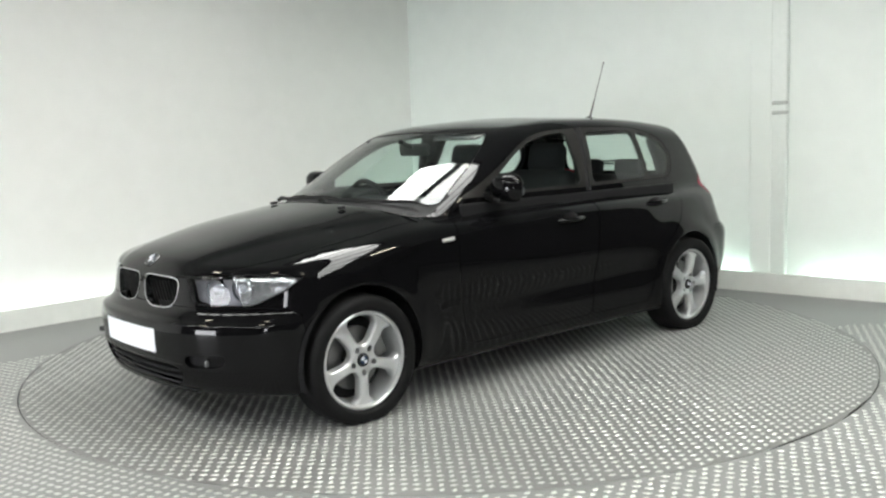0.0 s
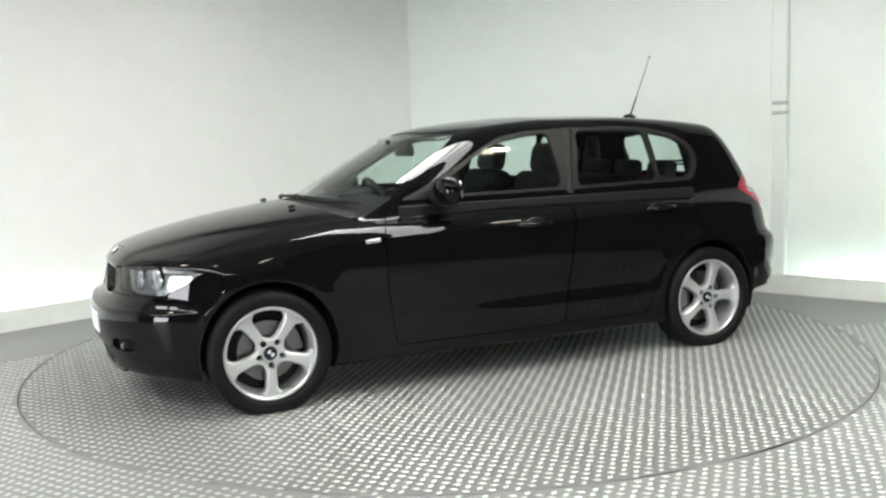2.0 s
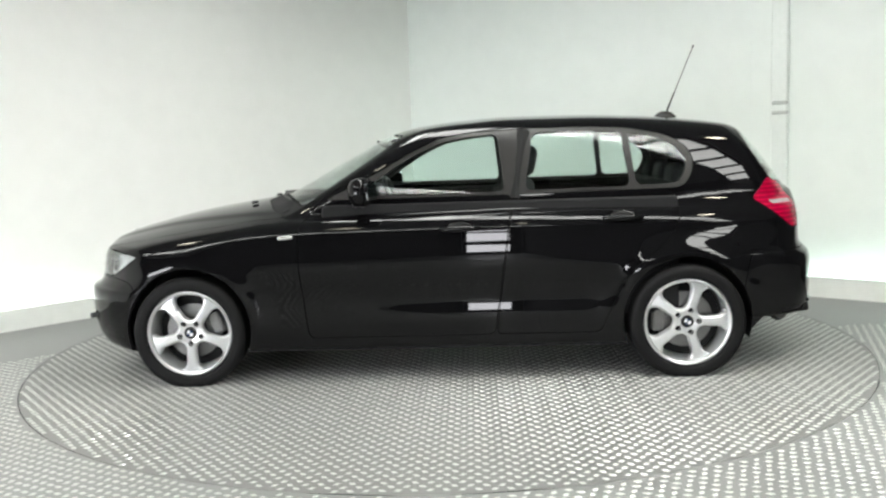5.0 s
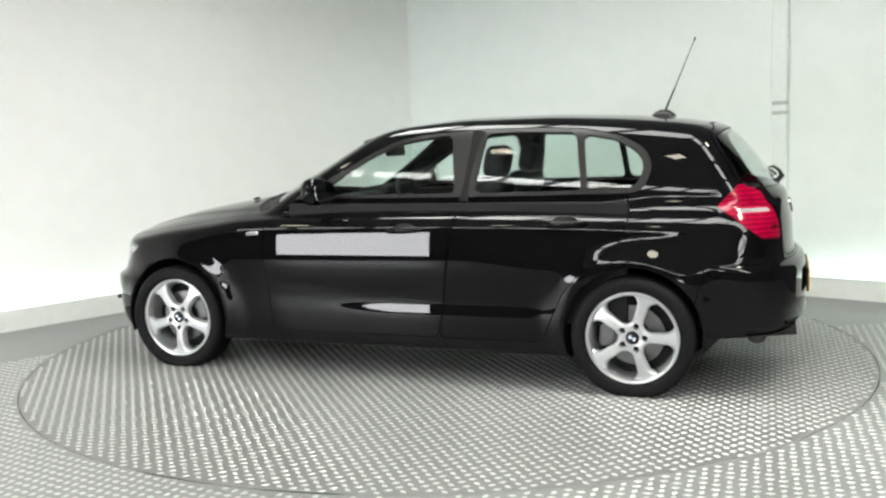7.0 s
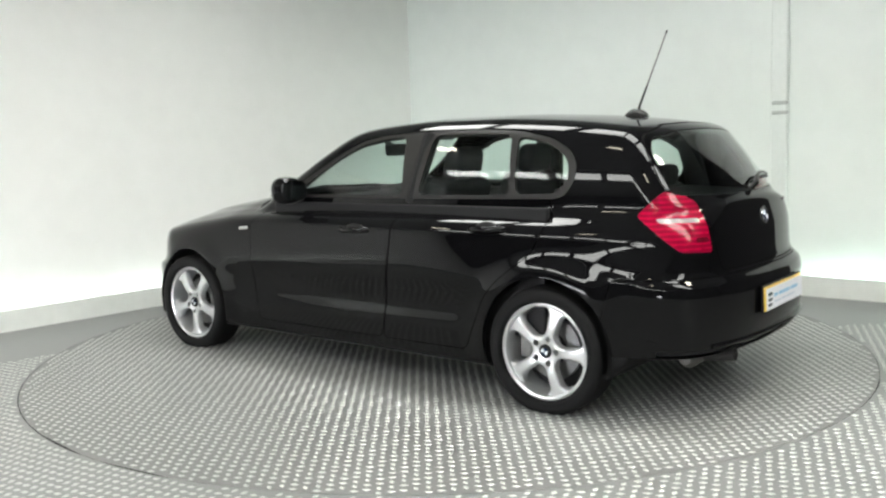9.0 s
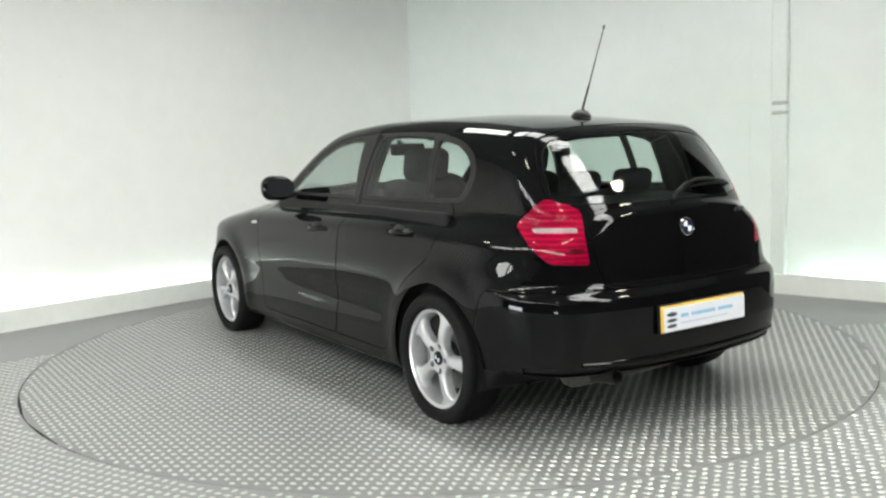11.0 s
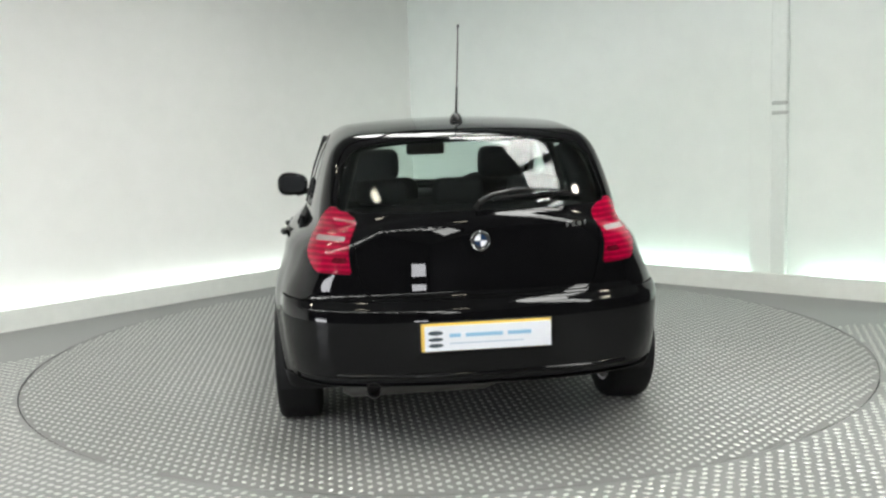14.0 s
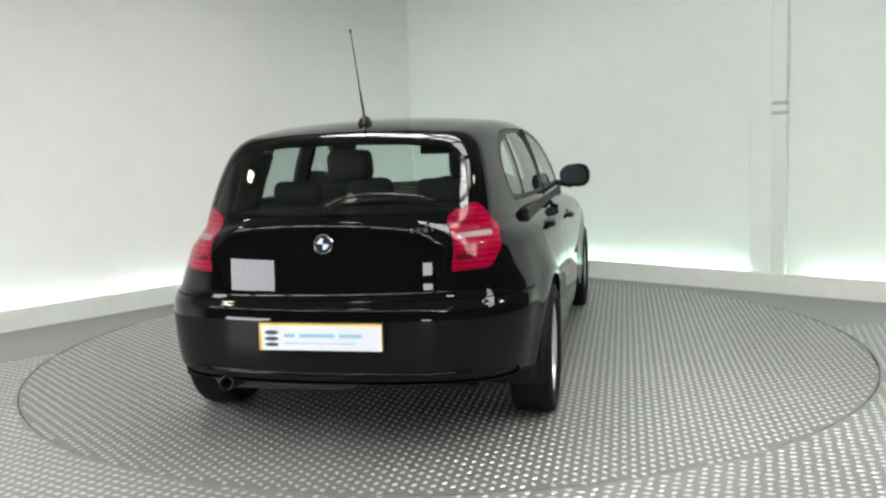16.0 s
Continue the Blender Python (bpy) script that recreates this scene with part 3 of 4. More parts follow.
# windscreen and tailgate glass
SCREEN = [(-0.3, 0.985), (0.35, 0.982), (0.55, 0.968), (0.70, 0.940), (0.63, 1.15), (0.545, 1.285), (0.50, 1.312), (0.0, 1.330), (-0.3, 1.33)]
screen, seam, skin = panel(skin, facing(SCREEN, 0.1, 1), 0.006)
shell("windscreen", screen, WINDOW, car, 2, 0, 0.002, "sloping tinted windscreen")
shell("windscreen_seal", seam, SEAM, car, 2, 0, 0.004)
HATCHGLASS = [(-0.3, 1.30), (0.0, 1.30), (0.30, 1.292), (0.49, 1.265), (0.545, 1.20), (0.58, 1.03), (0.565, 1.0), (0.3, 0.993), (-0.3, 0.993)]
hglass, seam, skin = panel(skin, facing(HATCHGLASS, 1.5, -1), 0.004)
shell("tailgate_glass", hglass, WINDOW, car, 2, 0, 0.002, "dark tinted tailgate window")
shell("tailgate_seal", seam, SEAM, car, 2, 0, 0.004)

# lamps
TAIL = rounded([(1.03, 0.916), (1.13, 0.985), (1.205, 1.026), (1.31, 1.018), (1.425, 0.975), (1.447, 0.905), (1.487, 0.750), (1.25, 0.758), (1.14, 0.820)], 2, 0.012)
tail, seam, skin = panel(skin, lambda v: np.maximum(outline(TAIL, -v[:, 0] - v[:, 1], v[:, 2]), np.maximum(v[:, 0] + 1.55, 0.42 - v[:, 1])), 0.004)
tail_low, tail_rest = cut(tail, lambda v: v[:, 2] - 0.860)
band, tail_up = cut(tail_rest, lambda v: outline([(1.15, 0.886), (1.13, 0.908), (1.415, 0.905), (1.41, 0.886)], -v[:, 0] - v[:, 1], v[:, 2]))
rev, tail_low = cut(tail_low, lambda v: outline([(1.36, 0.80), (1.36, 0.822), (1.455, 0.822), (1.46, 0.80)], -v[:, 0] - v[:, 1], v[:, 2]))
HEAD = rounded([(0.418, 0.716), (0.462, 0.600), (0.58, 0.586), (0.69, 0.586), (0.88, 0.588), (1.05, 0.640), (1.20, 0.706), (1.08, 0.722), (0.933, 0.729), (0.681, 0.731)], 2, 0.012)
head, hseam, skin = panel(skin, lambda v: np.maximum(outline(HEAD, v[:, 1] + 1.99 - v[:, 0], v[:, 2]), np.maximum(1.4 - v[:, 0], 0.36 - v[:, 1])), 0.004)
head_in, head_out = cut(head, lambda v: (v[:, 1] + 1.99 - v[:, 0]) - 0.79 + 0.5 * (v[:, 2] - 0.62))
LAMP_DARK = plain("lamp_housing_grey", (0.10, 0.10, 0.11), 0.35, metal=0.3, vary=0.3, scale=25)
REFLECTOR = plain("lamp_reflector", (0.55, 0.56, 0.57), 0.24, metal=0.75, vary=0.3, scale=34, bump=1.0)
for s in (0, 1):
    lamp = shell("tail_light", tail_low, RED, car, s, 0.01, 0, "glossy red wraparound tail light")
    shell("upper_lens", tail_up, RED, lamp, s, 0.01, 0)
    shell("clear_band", band, SMOKE, lamp, s, 0.01, 0.002, "pale clear band across the lamp")
    shell("reversing_lens", rev, REDDARK, lamp, s, 0.01, 0.001)
    shell("lamp_seam", seam, SEAM, lamp, s, 0, 0.005)
    y = 1 - 2 * s
    bowl = shell("headlight", head_in, LAMP_DARK, car, s, 0.0, 0.045, "clear headlight with round projector lamps and bright reflector")
    shell("reflector", head_out, REFLECTOR, bowl, s, 0.0, 0.028, "bright faceted reflector")
    shell("lens_cover", head, CLEAR, bowl, s, 0.012, 0.0)
    shell("lamp_seam", hseam, SEAM, bowl, s, 0, 0.005)
    for py, pz, r in ((0.50, 0.652, 0.047), (0.615, 0.660, 0.050)):
        d = Vector((0.92, 0.38 * y, 0.05)).normalized()
        px = touch((1.3, py, pz), (1, 0, 0))[0][0] - 0.055
        m = Matrix.Translation((px, py * y, pz)) @ d.to_track_quat("Z", "Y").to_matrix().to_4x4()
        ring = part("reflector_ring", lathe([(r * 0.62, -0.02), (r * 0.8, 0.0), (r, 0.022), (r * 1.06, 0.02), (r * 1.06, -0.02)], 28, m), CHROME, bowl, smooth=True)
        part("projector_lens", lathe([(r * 0.62, -0.02), (r * 0.6, 0.0), (r * 0.4, 0.014), (r * 0.15, 0.02), (0.001, 0.021)], 28, m), plain("projector_glass", (0.20, 0.21, 0.23), 0.04, coat=1.0), bowl, smooth=True)

# kidney grilles
KID = [(0.018, 0.684), (0.05, 0.706), (0.295, 0.704), (0.338, 0.684), (0.318, 0.598), (0.272, 0.562), (0.12, 0.556), (0.045, 0.584)]
kid, _, skin = panel(skin, facing(KID, 1.7, 1), 0)
kid_in, kid_rim = cut(kid, facing(KID, 1.7, 1, grow=-0.005))
for s in (0, 1):
    y = 1 - 2 * s
    g = shell("kidney_grille", kid_rim, CHROME, car, s, 0.035, -0.002, "chrome-rimmed kidney grille with black slats")
    shell("backing", kid_in, SEAM, g, s, 0, 0.05)
    for k in range(9):
        yy = 0.05 + k * 0.031
        part("slat", box((0.03, 0.008, 0.105), (float(nose_z(0.65)) - BOW[0] * yy * yy - 0.040, y * yy, 0.632), (0, 12, 0), bevel=0.002), TRIM, g)

# bumpers
FRONTB = [(1.56, 0.05), (1.60, 0.40), (1.645, 0.56), (1.75, 0.585), (2.3, 0.572), (2.3, 0.05)]
bump_f, seam_f, skin = panel(skin, lambda v: np.maximum(outline(rounded(FRONTB, 1), v[:, 0], v[:, 2]), 1.3 - v[:, 0]), 0.004)
INTAKE = [(-0.4, 0.325), (0.36, 0.325), (0.425, 0.30), (0.40, 0.235), (0.30, 0.205), (-0.4, 0.20)]
intake, bump_f = cut(bump_f, facing(INTAKE, 1.7, 1))
FOG = [(0.45, 0.372), (0.58, 0.384), (0.635, 0.382), (0.63, 0.335), (0.58, 0.318), (0.45, 0.318)]
fog, bump_f = cut(bump_f, facing(FOG, 1.7, 1, 1))
bumper = shell("front_bumper", bump_f, PAINT, car, 2, 0.03, 0, "gloss black front bumper")
shell("bumper_gap", seam_f, SEAM, car, 2, 0, 0.006)
shell("lower_intake", intake, SEAM, bumper, 2, 0, 0.05, "black lower air intake")
for k in range(3):
    z = 0.228 + k * 0.03
    pts = [(float(nose_z(z)) - BOW[0] * y * y - BOW[1] * y ** 4 - 0.022, y, z) for y in np.linspace(-0.38, 0.38, 17)]
    part("intake_bar", tube(pts, 0.006), PLASTIC, bumper, smooth=True)
for s in (0, 1):
    y = 1 - 2 * s
    shell("fog_recess", fog, PLASTIC, bumper, s, 0, 0.03)
    part("fog_light", box((0.02, 0.115, 0.030), (touch((1.3, 0.545, 0.35), (1, 0, 0))[0][0] - 0.022, 0.545 * y, 0.350), (0, 0, -35 * y), bevel=0.008, segments=3), plain("fog_lens", (0.07, 0.072, 0.075), 0.2, spec=0.3, coat=0.6), bumper, smooth=True)
REARB = [(-1.58, 0.05), (-1.62, 0.45), (-1.665, 0.648), (-2.3, 0.648), (-2.3, 0.05)]
bump_r, seam_r, skin = panel(skin, lambda v: np.maximum(outline(rounded(REARB, 1), v[:, 0], v[:, 2]), 1.3 + v[:, 0]), 0.004)
val, bump_r = cut(bump_r, lambda v: np.maximum(v[:, 2] - 0.335, v[:, 0] + 1.85))
rear_bumper = shell("rear_bumper", bump_r, PAINT, car, 2, 0.03, 0, "gloss black rear bumper")
shell("bumper_gap", seam_r, SEAM, car, 2, 0, 0.006)
shell("valance", val, PLASTIC, rear_bumper, 2, 0.02, 0.012, "satin black lower valance")

# tailgate, hood, doors, sills, fenders and the rest
GATE = [(-0.3, 0.655), (0.46, 0.655), (0.50, 0.76), (0.525, 0.98), (0.60, 1.03), (0.565, 1.2), (0.52, 1.28), (0.3, 1.325), (0.0, 1.333), (-0.3, 1.333)]
gate, seam, skin = panel(skin, facing(GATE, 1.5, -1), 0.005)
tailgate = shell("tailgate", gate, PAINT, car, 2, 0.03, 0, "gloss black tailgate")
shell("tailgate_gap", seam, SEAM, car, 2, 0, 0.006)
HOOD = rounded([(0.985, -0.3), (0.98, 0.3), (0.90, 0.58), (0.80, 0.715), (1.3, 0.715), (1.60, 0.68), (1.80, 0.60), (1.93, 0.43), (1.985, 0.2), (1.99, -0.3)], 2)
bonnet, seam, skin = panel(skin, lambda v: np.maximum(outline(HOOD, v[:, 0], v[:, 1]), 0.60 - v[:, 2]), 0.004)
hood = shell("hood", bonnet, PAINT, car, 2, 0.02, 0, "long gloss black hood")
shell("hood_gap", seam, SEAM, car, 2, 0, 0.006)
cowl, skin = cut(skin, lambda v: np.maximum(np.maximum(0.62 - v[:, 0], v[:, 0] - 1.04), np.maximum(np.maximum(0.90 - v[:, 2], v[:, 2] - 1.0), v[:, 1] - 0.70)))
shell("cowl", cowl, PLASTIC, car, 2, 0.02, 0.004, "black plastic cowl under the windscreen")
FDOOR = [(0.68, 0.245), (0.72, 0.60), (0.72, 0.84), (0.62, 0.965), (0.50, 1.05), (-0.435, 1.05), (-0.40, 0.80), (-0.32, 0.245)]
RDOOR = [(-0.437, 1.05), (-0.403, 0.80), (-0.323, 0.245), (-0.88, 0.245), (-0.945, 0.40), (-1.0, 0.52), (-1.10, 0.62), (-1.26, 0.74), (-1.31, 0.86), (-1.30, 0.95), (-1.24, 1.05)]
fdoor, fseam, skin = panel(skin, side(FDOOR, 1), 0.0045)
rdoor, rseam, skin = panel(skin, side(RDOOR, 1), 0.0045)
sill, skin = cut(skin, lambda v: np.maximum(v[:, 2] - 0.245, np.abs(v[:, 0] + 0.12) - 0.95))
fender, skin = cut(skin, lambda v: np.maximum(0.70 - v[:, 0], v[:, 2] - 0.98))
shell("body_shell", skin, PAINT, car, 2, 0.02, 0, "gloss black roof, pillars and rear quarters")
for s in (0, 1):
    y = 1 - 2 * s
    shell("fender", fender, PAINT, car, s, 0.03)
    shell("sill", sill, PAINT, car, s, 0.02)
    for nm, door, gap, hx, hz in (("front_door", fdoor, fseam, -0.145, 0.815), ("rear_door", rdoor, rseam, -1.0, 0.848)):
        d = shell(nm, door, PAINT, car, s, 0.02)
        shell("door_gap", gap, SEAM, d, s, 0, 0.008)
        hy = touch((hx, 0.3, hz), (0, 1, 0))[0][1] - 0.002
        pts = [(hx + 0.105, y * (hy - 0.004), hz - 0.004), (hx + 0.085, y * (hy + 0.015), hz - 0.002), (hx, y * (hy + 0.024), hz),
               (hx - 0.085, y * (hy + 0.015), hz + 0.004), (hx - 0.105, y * (hy - 0.004), hz + 0.004)]
        part("door_handle", tube(pts, [0.010, 0.015, 0.017, 0.015, 0.010], 12), PAINT, d, smooth=True)
        m = Matrix.Translation((hx, y * hy, hz - 0.002)) @ pose(0, 0, 0, 90, 0, 0)
        part("handle_recess", lathe([(0.001, 0.002 * -y), (0.04, 0.0035 * -y), (0.055, 0.004 * y)], 24, m @ Matrix.Diagonal((1.35, 0.70, 1, 1))), TRIM, d, smooth=True)
    ind = part("side_indicator", box((0.085, 0.016, 0.022), (0.785, y * (touch((0.785, 0.3, 0.792), (0, 1, 0))[0][1] - 0.003), 0.792), (0, 4, -1 * y), bevel=0.009, segments=4), AMBER, car, "small clear side indicator")

# wheel arch liners and floor of the cabin
for ax in (AXLE, -AXLE):
    for s in (1, -1):
        m = Matrix.Translation((ax, 0, ARCH)) @ pose(0, 0, 0, 90, 0, 0)
        bm = lathe([(0.336, -0.862 * s), (0.345, -0.70 * s), (0.345, -0.56 * s), (0.05, -0.56 * s)], 40, m)
        bmesh.ops.delete(bm, geom=[v for v in bm.verts if v.co.z < 0.185], context="VERTS")
        part("wheel_arch_liner", bm, PLASTIC, car)
part("cabin_floor", box((1.9, 1.5, 0.02), (0, 0, 0.26), bevel=0.005), PLASTIC, car)
for s in (1, -1):
    part("door_lining", box((1.9, 0.03, 0.62), (-0.35, s * 0.765, 0.64), (s * 4, 0, 0), bevel=0.01), PLASTIC, car)


# ---- wheels ----
def build_wheel(ax, s):
    m = Matrix.Translation((ax, s * 0.786, HUB)) @ pose(0, 0, 0, -90 * s, 0, 0) @ pose(0, 0, 0, 0, 0, 0 if ax > 0 else 18 * s)
    R = 0.222
    # rim barrel and outer lip; z points outwards
    bm = lathe([(R - 0.004, -0.09), (R, 0.055), (R + 0.010, 0.068), (R + 0.010, 0.076), (R + 0.002, 0.080), (R - 0.008, 0.074), (R - 0.014, 0.05), (R - 0.018, -0.09)], 64, close=True)
    wheel = part("wheel", bm, ALLOY, car, "silver five-spoke alloy wheel with black tyre", smooth=True)
    wheel.matrix_basis = m
    # spokes: a dished disc cut to five broad arms that widen towards the rim
    nr, na = 26, 200
    rr = np.linspace(0.018, R - 0.006, nr)
    aa = np.linspace(0, 2 * math.pi, na, endpoint=False)
    g = np.array([[(r * math.cos(a), r * math.sin(a), 0.052 + 0.016 * math.sin(math.pi * min(1, r / R)) + 0.006 * (r / R) ** 2) for a in aa] for r in rr]).reshape(-1, 3)
    fs = [(i * na + j, (i + 1) * na + j, (i + 1) * na + (j + 1) % na, i * na + (j + 1) % na) for i in range(nr - 1) for j in range(na)]

    def smooth_spoke(v):
        r = np.hypot(v[:, 0], v[:, 1])
        a = np.arctan2(v[:, 1], v[:, 0]) - math.pi / 2
        a = (a + math.pi / 5) % (2 * math.pi / 5) - math.pi / 5
        half = 0.0235 + 0.008 * np.clip((r - 0.08) / 0.13, 0, 1) + 0.042 * np.clip((r - 0.165) / 0.05, 0, 1) ** 2.2
        return smin(np.abs(a) * r - half, r - 0.070, 0.03)
    arms, _ = cut((g, fs), smooth_spoke)
    holes = lambda v: 0.0150 - np.min([np.hypot(v[:, 0] - 0.060 * math.cos(b), v[:, 1] - 0.060 * math.sin(b)) for b in [math.pi / 2 + k * 2 * math.pi / 5 for k in range(5)]], axis=0)
    arms, _ = cut(arms, holes)
    v, fs = compact(arms)
    # arms are crowned across: their edges fall away
    d = smooth_spoke(v)
    v[:, 2] -= 0.010 * np.clip(1 + d / 0.012, 0, 1) ** 2
    bm = bmesh.new()
    bv = [bm.verts.new(p) for p in v]
    for f in fs:
        bm.faces.new([bv[i] for i in f])
    edges = [e for e in bm.edges if len(e.link_faces) == 1]
    ext = bmesh.ops.extrude_edge_only(bm, edges=edges)
    for q in ext["geom"]:
        if isinstance(q, bmesh.types.BMVert):
            q.co.z -= 0.035
    part("spokes", bm, ALLOY, wheel, smooth=True)
    prof = [(0.218, -0.095), (0.262, -0.100), (0.292, -0.094), (0.302, -0.082), (TYRE - 0.001, -0.055), (TYRE, 0), (TYRE - 0.001, 0.055), (0.302, 0.078), (0.294, 0.090),
            (0.280, 0.097), (0.262, 0.099), (0.258, 0.0975), (0.252, 0.099), (0.241, 0.094), (0.235, 0.083), (0.229, 0.074), (0.218, 0.06)]
    # the tyre flattens and bulges a little where it bears on the table
    bm = lathe(prof, 96, close=True)
    down = m.to_3x3().inverted() @ Vector((0, 0, -1))
    for v in bm.verts:
        over = v.co.dot(down) - (HUB - 0.0005)
        if over > 0:
            v.co -= down * over
            v.co.z *= 1 + 1.2 * over
    part("tyre", bm, RUBBER, wheel, "black road tyre", smooth=True)
    part("brake_disc", lathe([(0.05, -0.01), (0.148, -0.01), (0.150, -0.016), (0.148, -0.03), (0.05, -0.03)], 48, close=True), BRAKE, wheel, smooth=True)
    part("hub", lathe([(0.075, -0.05), (0.075, 0.0), (0.066, 0.012), (0.05, 0.03), (0.001, 0.03)], 32), TRIM, wheel, smooth=True)
    part("drum_shield", lathe([(0.001, -0.045), (0.195, -0.045), (0.198, -0.05)], 40), PLASTIC, wheel)
    cal = 200 if ax > 0 else -20
    cm = pose(0, 0, 0, 0, 0, cal if s > 0 else 180 - cal)
    bm = box((0.075, 0.13, 0.06), (0.135, 0, -0.015), bevel=0.015)
    bm.transform(cm)
    part("brake_caliper", bm, BRAKE, wheel)
    part("centre_cap", lathe([(0.033, 0.045), (0.033, 0.062), (0.030, 0.066), (0.001, 0.068)], 32), TRIM, wheel, smooth=True)
    for k in range(4):
        p = [(0.0, 0.0)] + [(0.018 * math.cos(math.pi / 2 * k + b), 0.018 * math.sin(math.pi / 2 * k + b)) for b in np.linspace(0.04, math.pi / 2 - 0.04, 8)]
        part("cap_quarter", prism(p, 0.0675, 0.0705), WHITE if k % 2 else BADGEBLUE, wheel)
    for k in range(5):
        b = math.pi / 2 + k * 2 * math.pi / 5
        part("wheel_bolt", lathe([(0.008, 0.0), (0.008, 0.036), (0.006, 0.040), (0.001, 0.040)], 6, Matrix.Translation((0.060 * math.cos(b), 0.060 * math.sin(b), 0))), TRIM, wheel)


for ax in (AXLE, -AXLE):
    for s in (1, -1):
        build_wheel(ax, s)


# ---- badges, plates, wipers, mirrors, aerial, exhaust ----
def badge(at, way, r, parent):
    m = Matrix.Translation(at) @ Vector(way).to_track_quat("Z", "Y").to_matrix().to_4x4()
    ob = part("badge", lathe([(r, -0.004), (r, 0.003), (r * 0.95, 0.005), (r * 0.9, 0.004), (0.001, 0.004)], 36, m), CHROME, parent, "round enamel badge", smooth=True)
    part("badge_ring", lathe([(r * 0.9, 0.0042), (r * 0.88, 0.0056), (r * 0.62, 0.0056), (r * 0.6, 0.0042)], 36, m), TRIM, parent)
    for k in range(4):
        p = [(0.0, 0.0)] + [(r * 0.6 * math.cos(math.pi / 2 * k + b), r * 0.6 * math.sin(math.pi / 2 * k + b)) for b in np.linspace(0.03, math.pi / 2 - 0.03, 8)]
        part("badge_quarter", prism(p, 0.004, 0.006, m), WHITE if k % 2 else BADGEBLUE, parent)


for at, way, r, host in (((-1.5, 0, 0.875), (-1, 0, 0), 0.041, tailgate), ((1.5, 0, 0.52), (0.43, 0, 0.24), 0.040, hood)):
    spot, n = touch(at, way)
    badge(spot + n * 0.001, n, r, host)
for k, w in enumerate((0.010, 0.010, 0.017, 0.008)):
    yy = -0.368 - 0.027 * k
    part("model_badge", box((0.004, w, 0.024), (touch((-1.5, yy, 0.921), (-1, 0, 0))[0][0] - 0.001, yy, 0.921), (0, -12, 12), bevel=0.001), BRAKE, tailgate)

def bent_plate(half, z0, z1, out, thick):
    """A plate bent to the bumper's curve."""
    bm = bmesh.new()
    rows = []
    for y in np.linspace(-half, half, 15):
        row = []
        for z, o in ((z0, out), (z1, out), (z1, out - thick), (z0, out - thick)):
            row.append(bm.verts.new((float(nose_z(z)) - BOW[0] * y * y - BOW[1] * y ** 4 + o, y, z)))
        rows.append(row)
    for a, q in zip(rows, rows[1:]):
        for k in range(4):
            bm.faces.new((a[k], q[k], q[(k + 1) % 4], a[(k + 1) % 4]))
    bm.faces.new(rows[0])
    bm.faces.new(rows[-1][::-1])
    return bm


part("number_plate", bent_plate(0.26, 0.368, 0.476, 0.0045, 0.004), WHITE, bumper, "blank white front plate")
part("plate_holder", bent_plate(0.267, 0.362, 0.482, 0.0015, 0.006), PLASTIC, bumper)
plate_r = part("number_plate", box((0.008, 0.525, 0.112), (-2.146, 0, 0.507), (0, 2, 0), bevel=0.003), YELLOW, rear_bumper, "white dealer plate over a yellow plate")
part("plate_holder", box((0.012, 0.54, 0.125), (-2.138, 0, 0.506), (0, 2, 0), bevel=0.003), PLASTIC, rear_bumper)
part("dealer_sheet", box((0.004, 0.510, 0.101), (-2.1525, -0.006, 0.5035), (0, 2, 0), bevel=0.001), WHITE, rear_bumper)
y0 = 0.150
for w in (0.045, 0.150, 0.095):
    part("print_bar", box((0.003, w, 0.015), (-2.1545, y0 - w / 2, 0.514), (0, 2, 0)), BLUE, rear_bumper)
    y0 -= w + 0.02
part("print_bar", box((0.003, 0.30, 0.006), (-2.154, 0.0, 0.482), (0, 2, 0)), plain("pale_print", (0.55, 0.62, 0.72), 0.5), rear_bumper)
for z, h in ((0.526, 0.018), (0.500, 0.016), (0.476, 0.016)):
    part("print_mark", prism([(0.030 * math.cos(a), h * 0.5 * math.sin(a)) for a in np.linspace(0, 2 * math.pi, 18, endpoint=False)], 0.0, 0.003, Matrix.Translation((-2.153, 0.205, z)) @ pose(0, 0, 0, 90, 0, -90)), INK, rear_bumper)

# rear wiper, washer jets, front wipers
def on_hatch(y, z, out):
    p, n = touch((-1.4, y, z), (-1, 0, 0))
    return tuple(p + n * out)


part("rear_wiper", tube([on_hatch(y, z, d) for y, z, d in ((0, 1.005, -0.005), (-0.01, 1.012, 0.030), (-0.06, 1.035, 0.034), (-0.16, 1.055, 0.028), (-0.27, 1.055, 0.022), (-0.40, 1.043, 0.016))], [0.015, 0.014, 0.010, 0.008, 0.0065, 0.005], 8), TRIM, tailgate, "black rear wiper parked across the glass", smooth=True)
part("wiper_blade", tube([on_hatch(y, z, 0.008) for y, z in ((-0.07, 1.030), (-0.17, 1.040), (-0.27, 1.043), (-0.36, 1.040), (-0.44, 1.032))], 0.007, 6), PLASTIC, tailgate)
for y in (0.35, -0.30):
    part("washer_jet", box((0.035, 0.028, 0.014), (1.06, y, float(top_x(1.06)) - 0.075 * (abs(y) / 0.75) ** 2.4 + 0.016), (0, 8, 0), bevel=0.004), PLASTIC, hood)
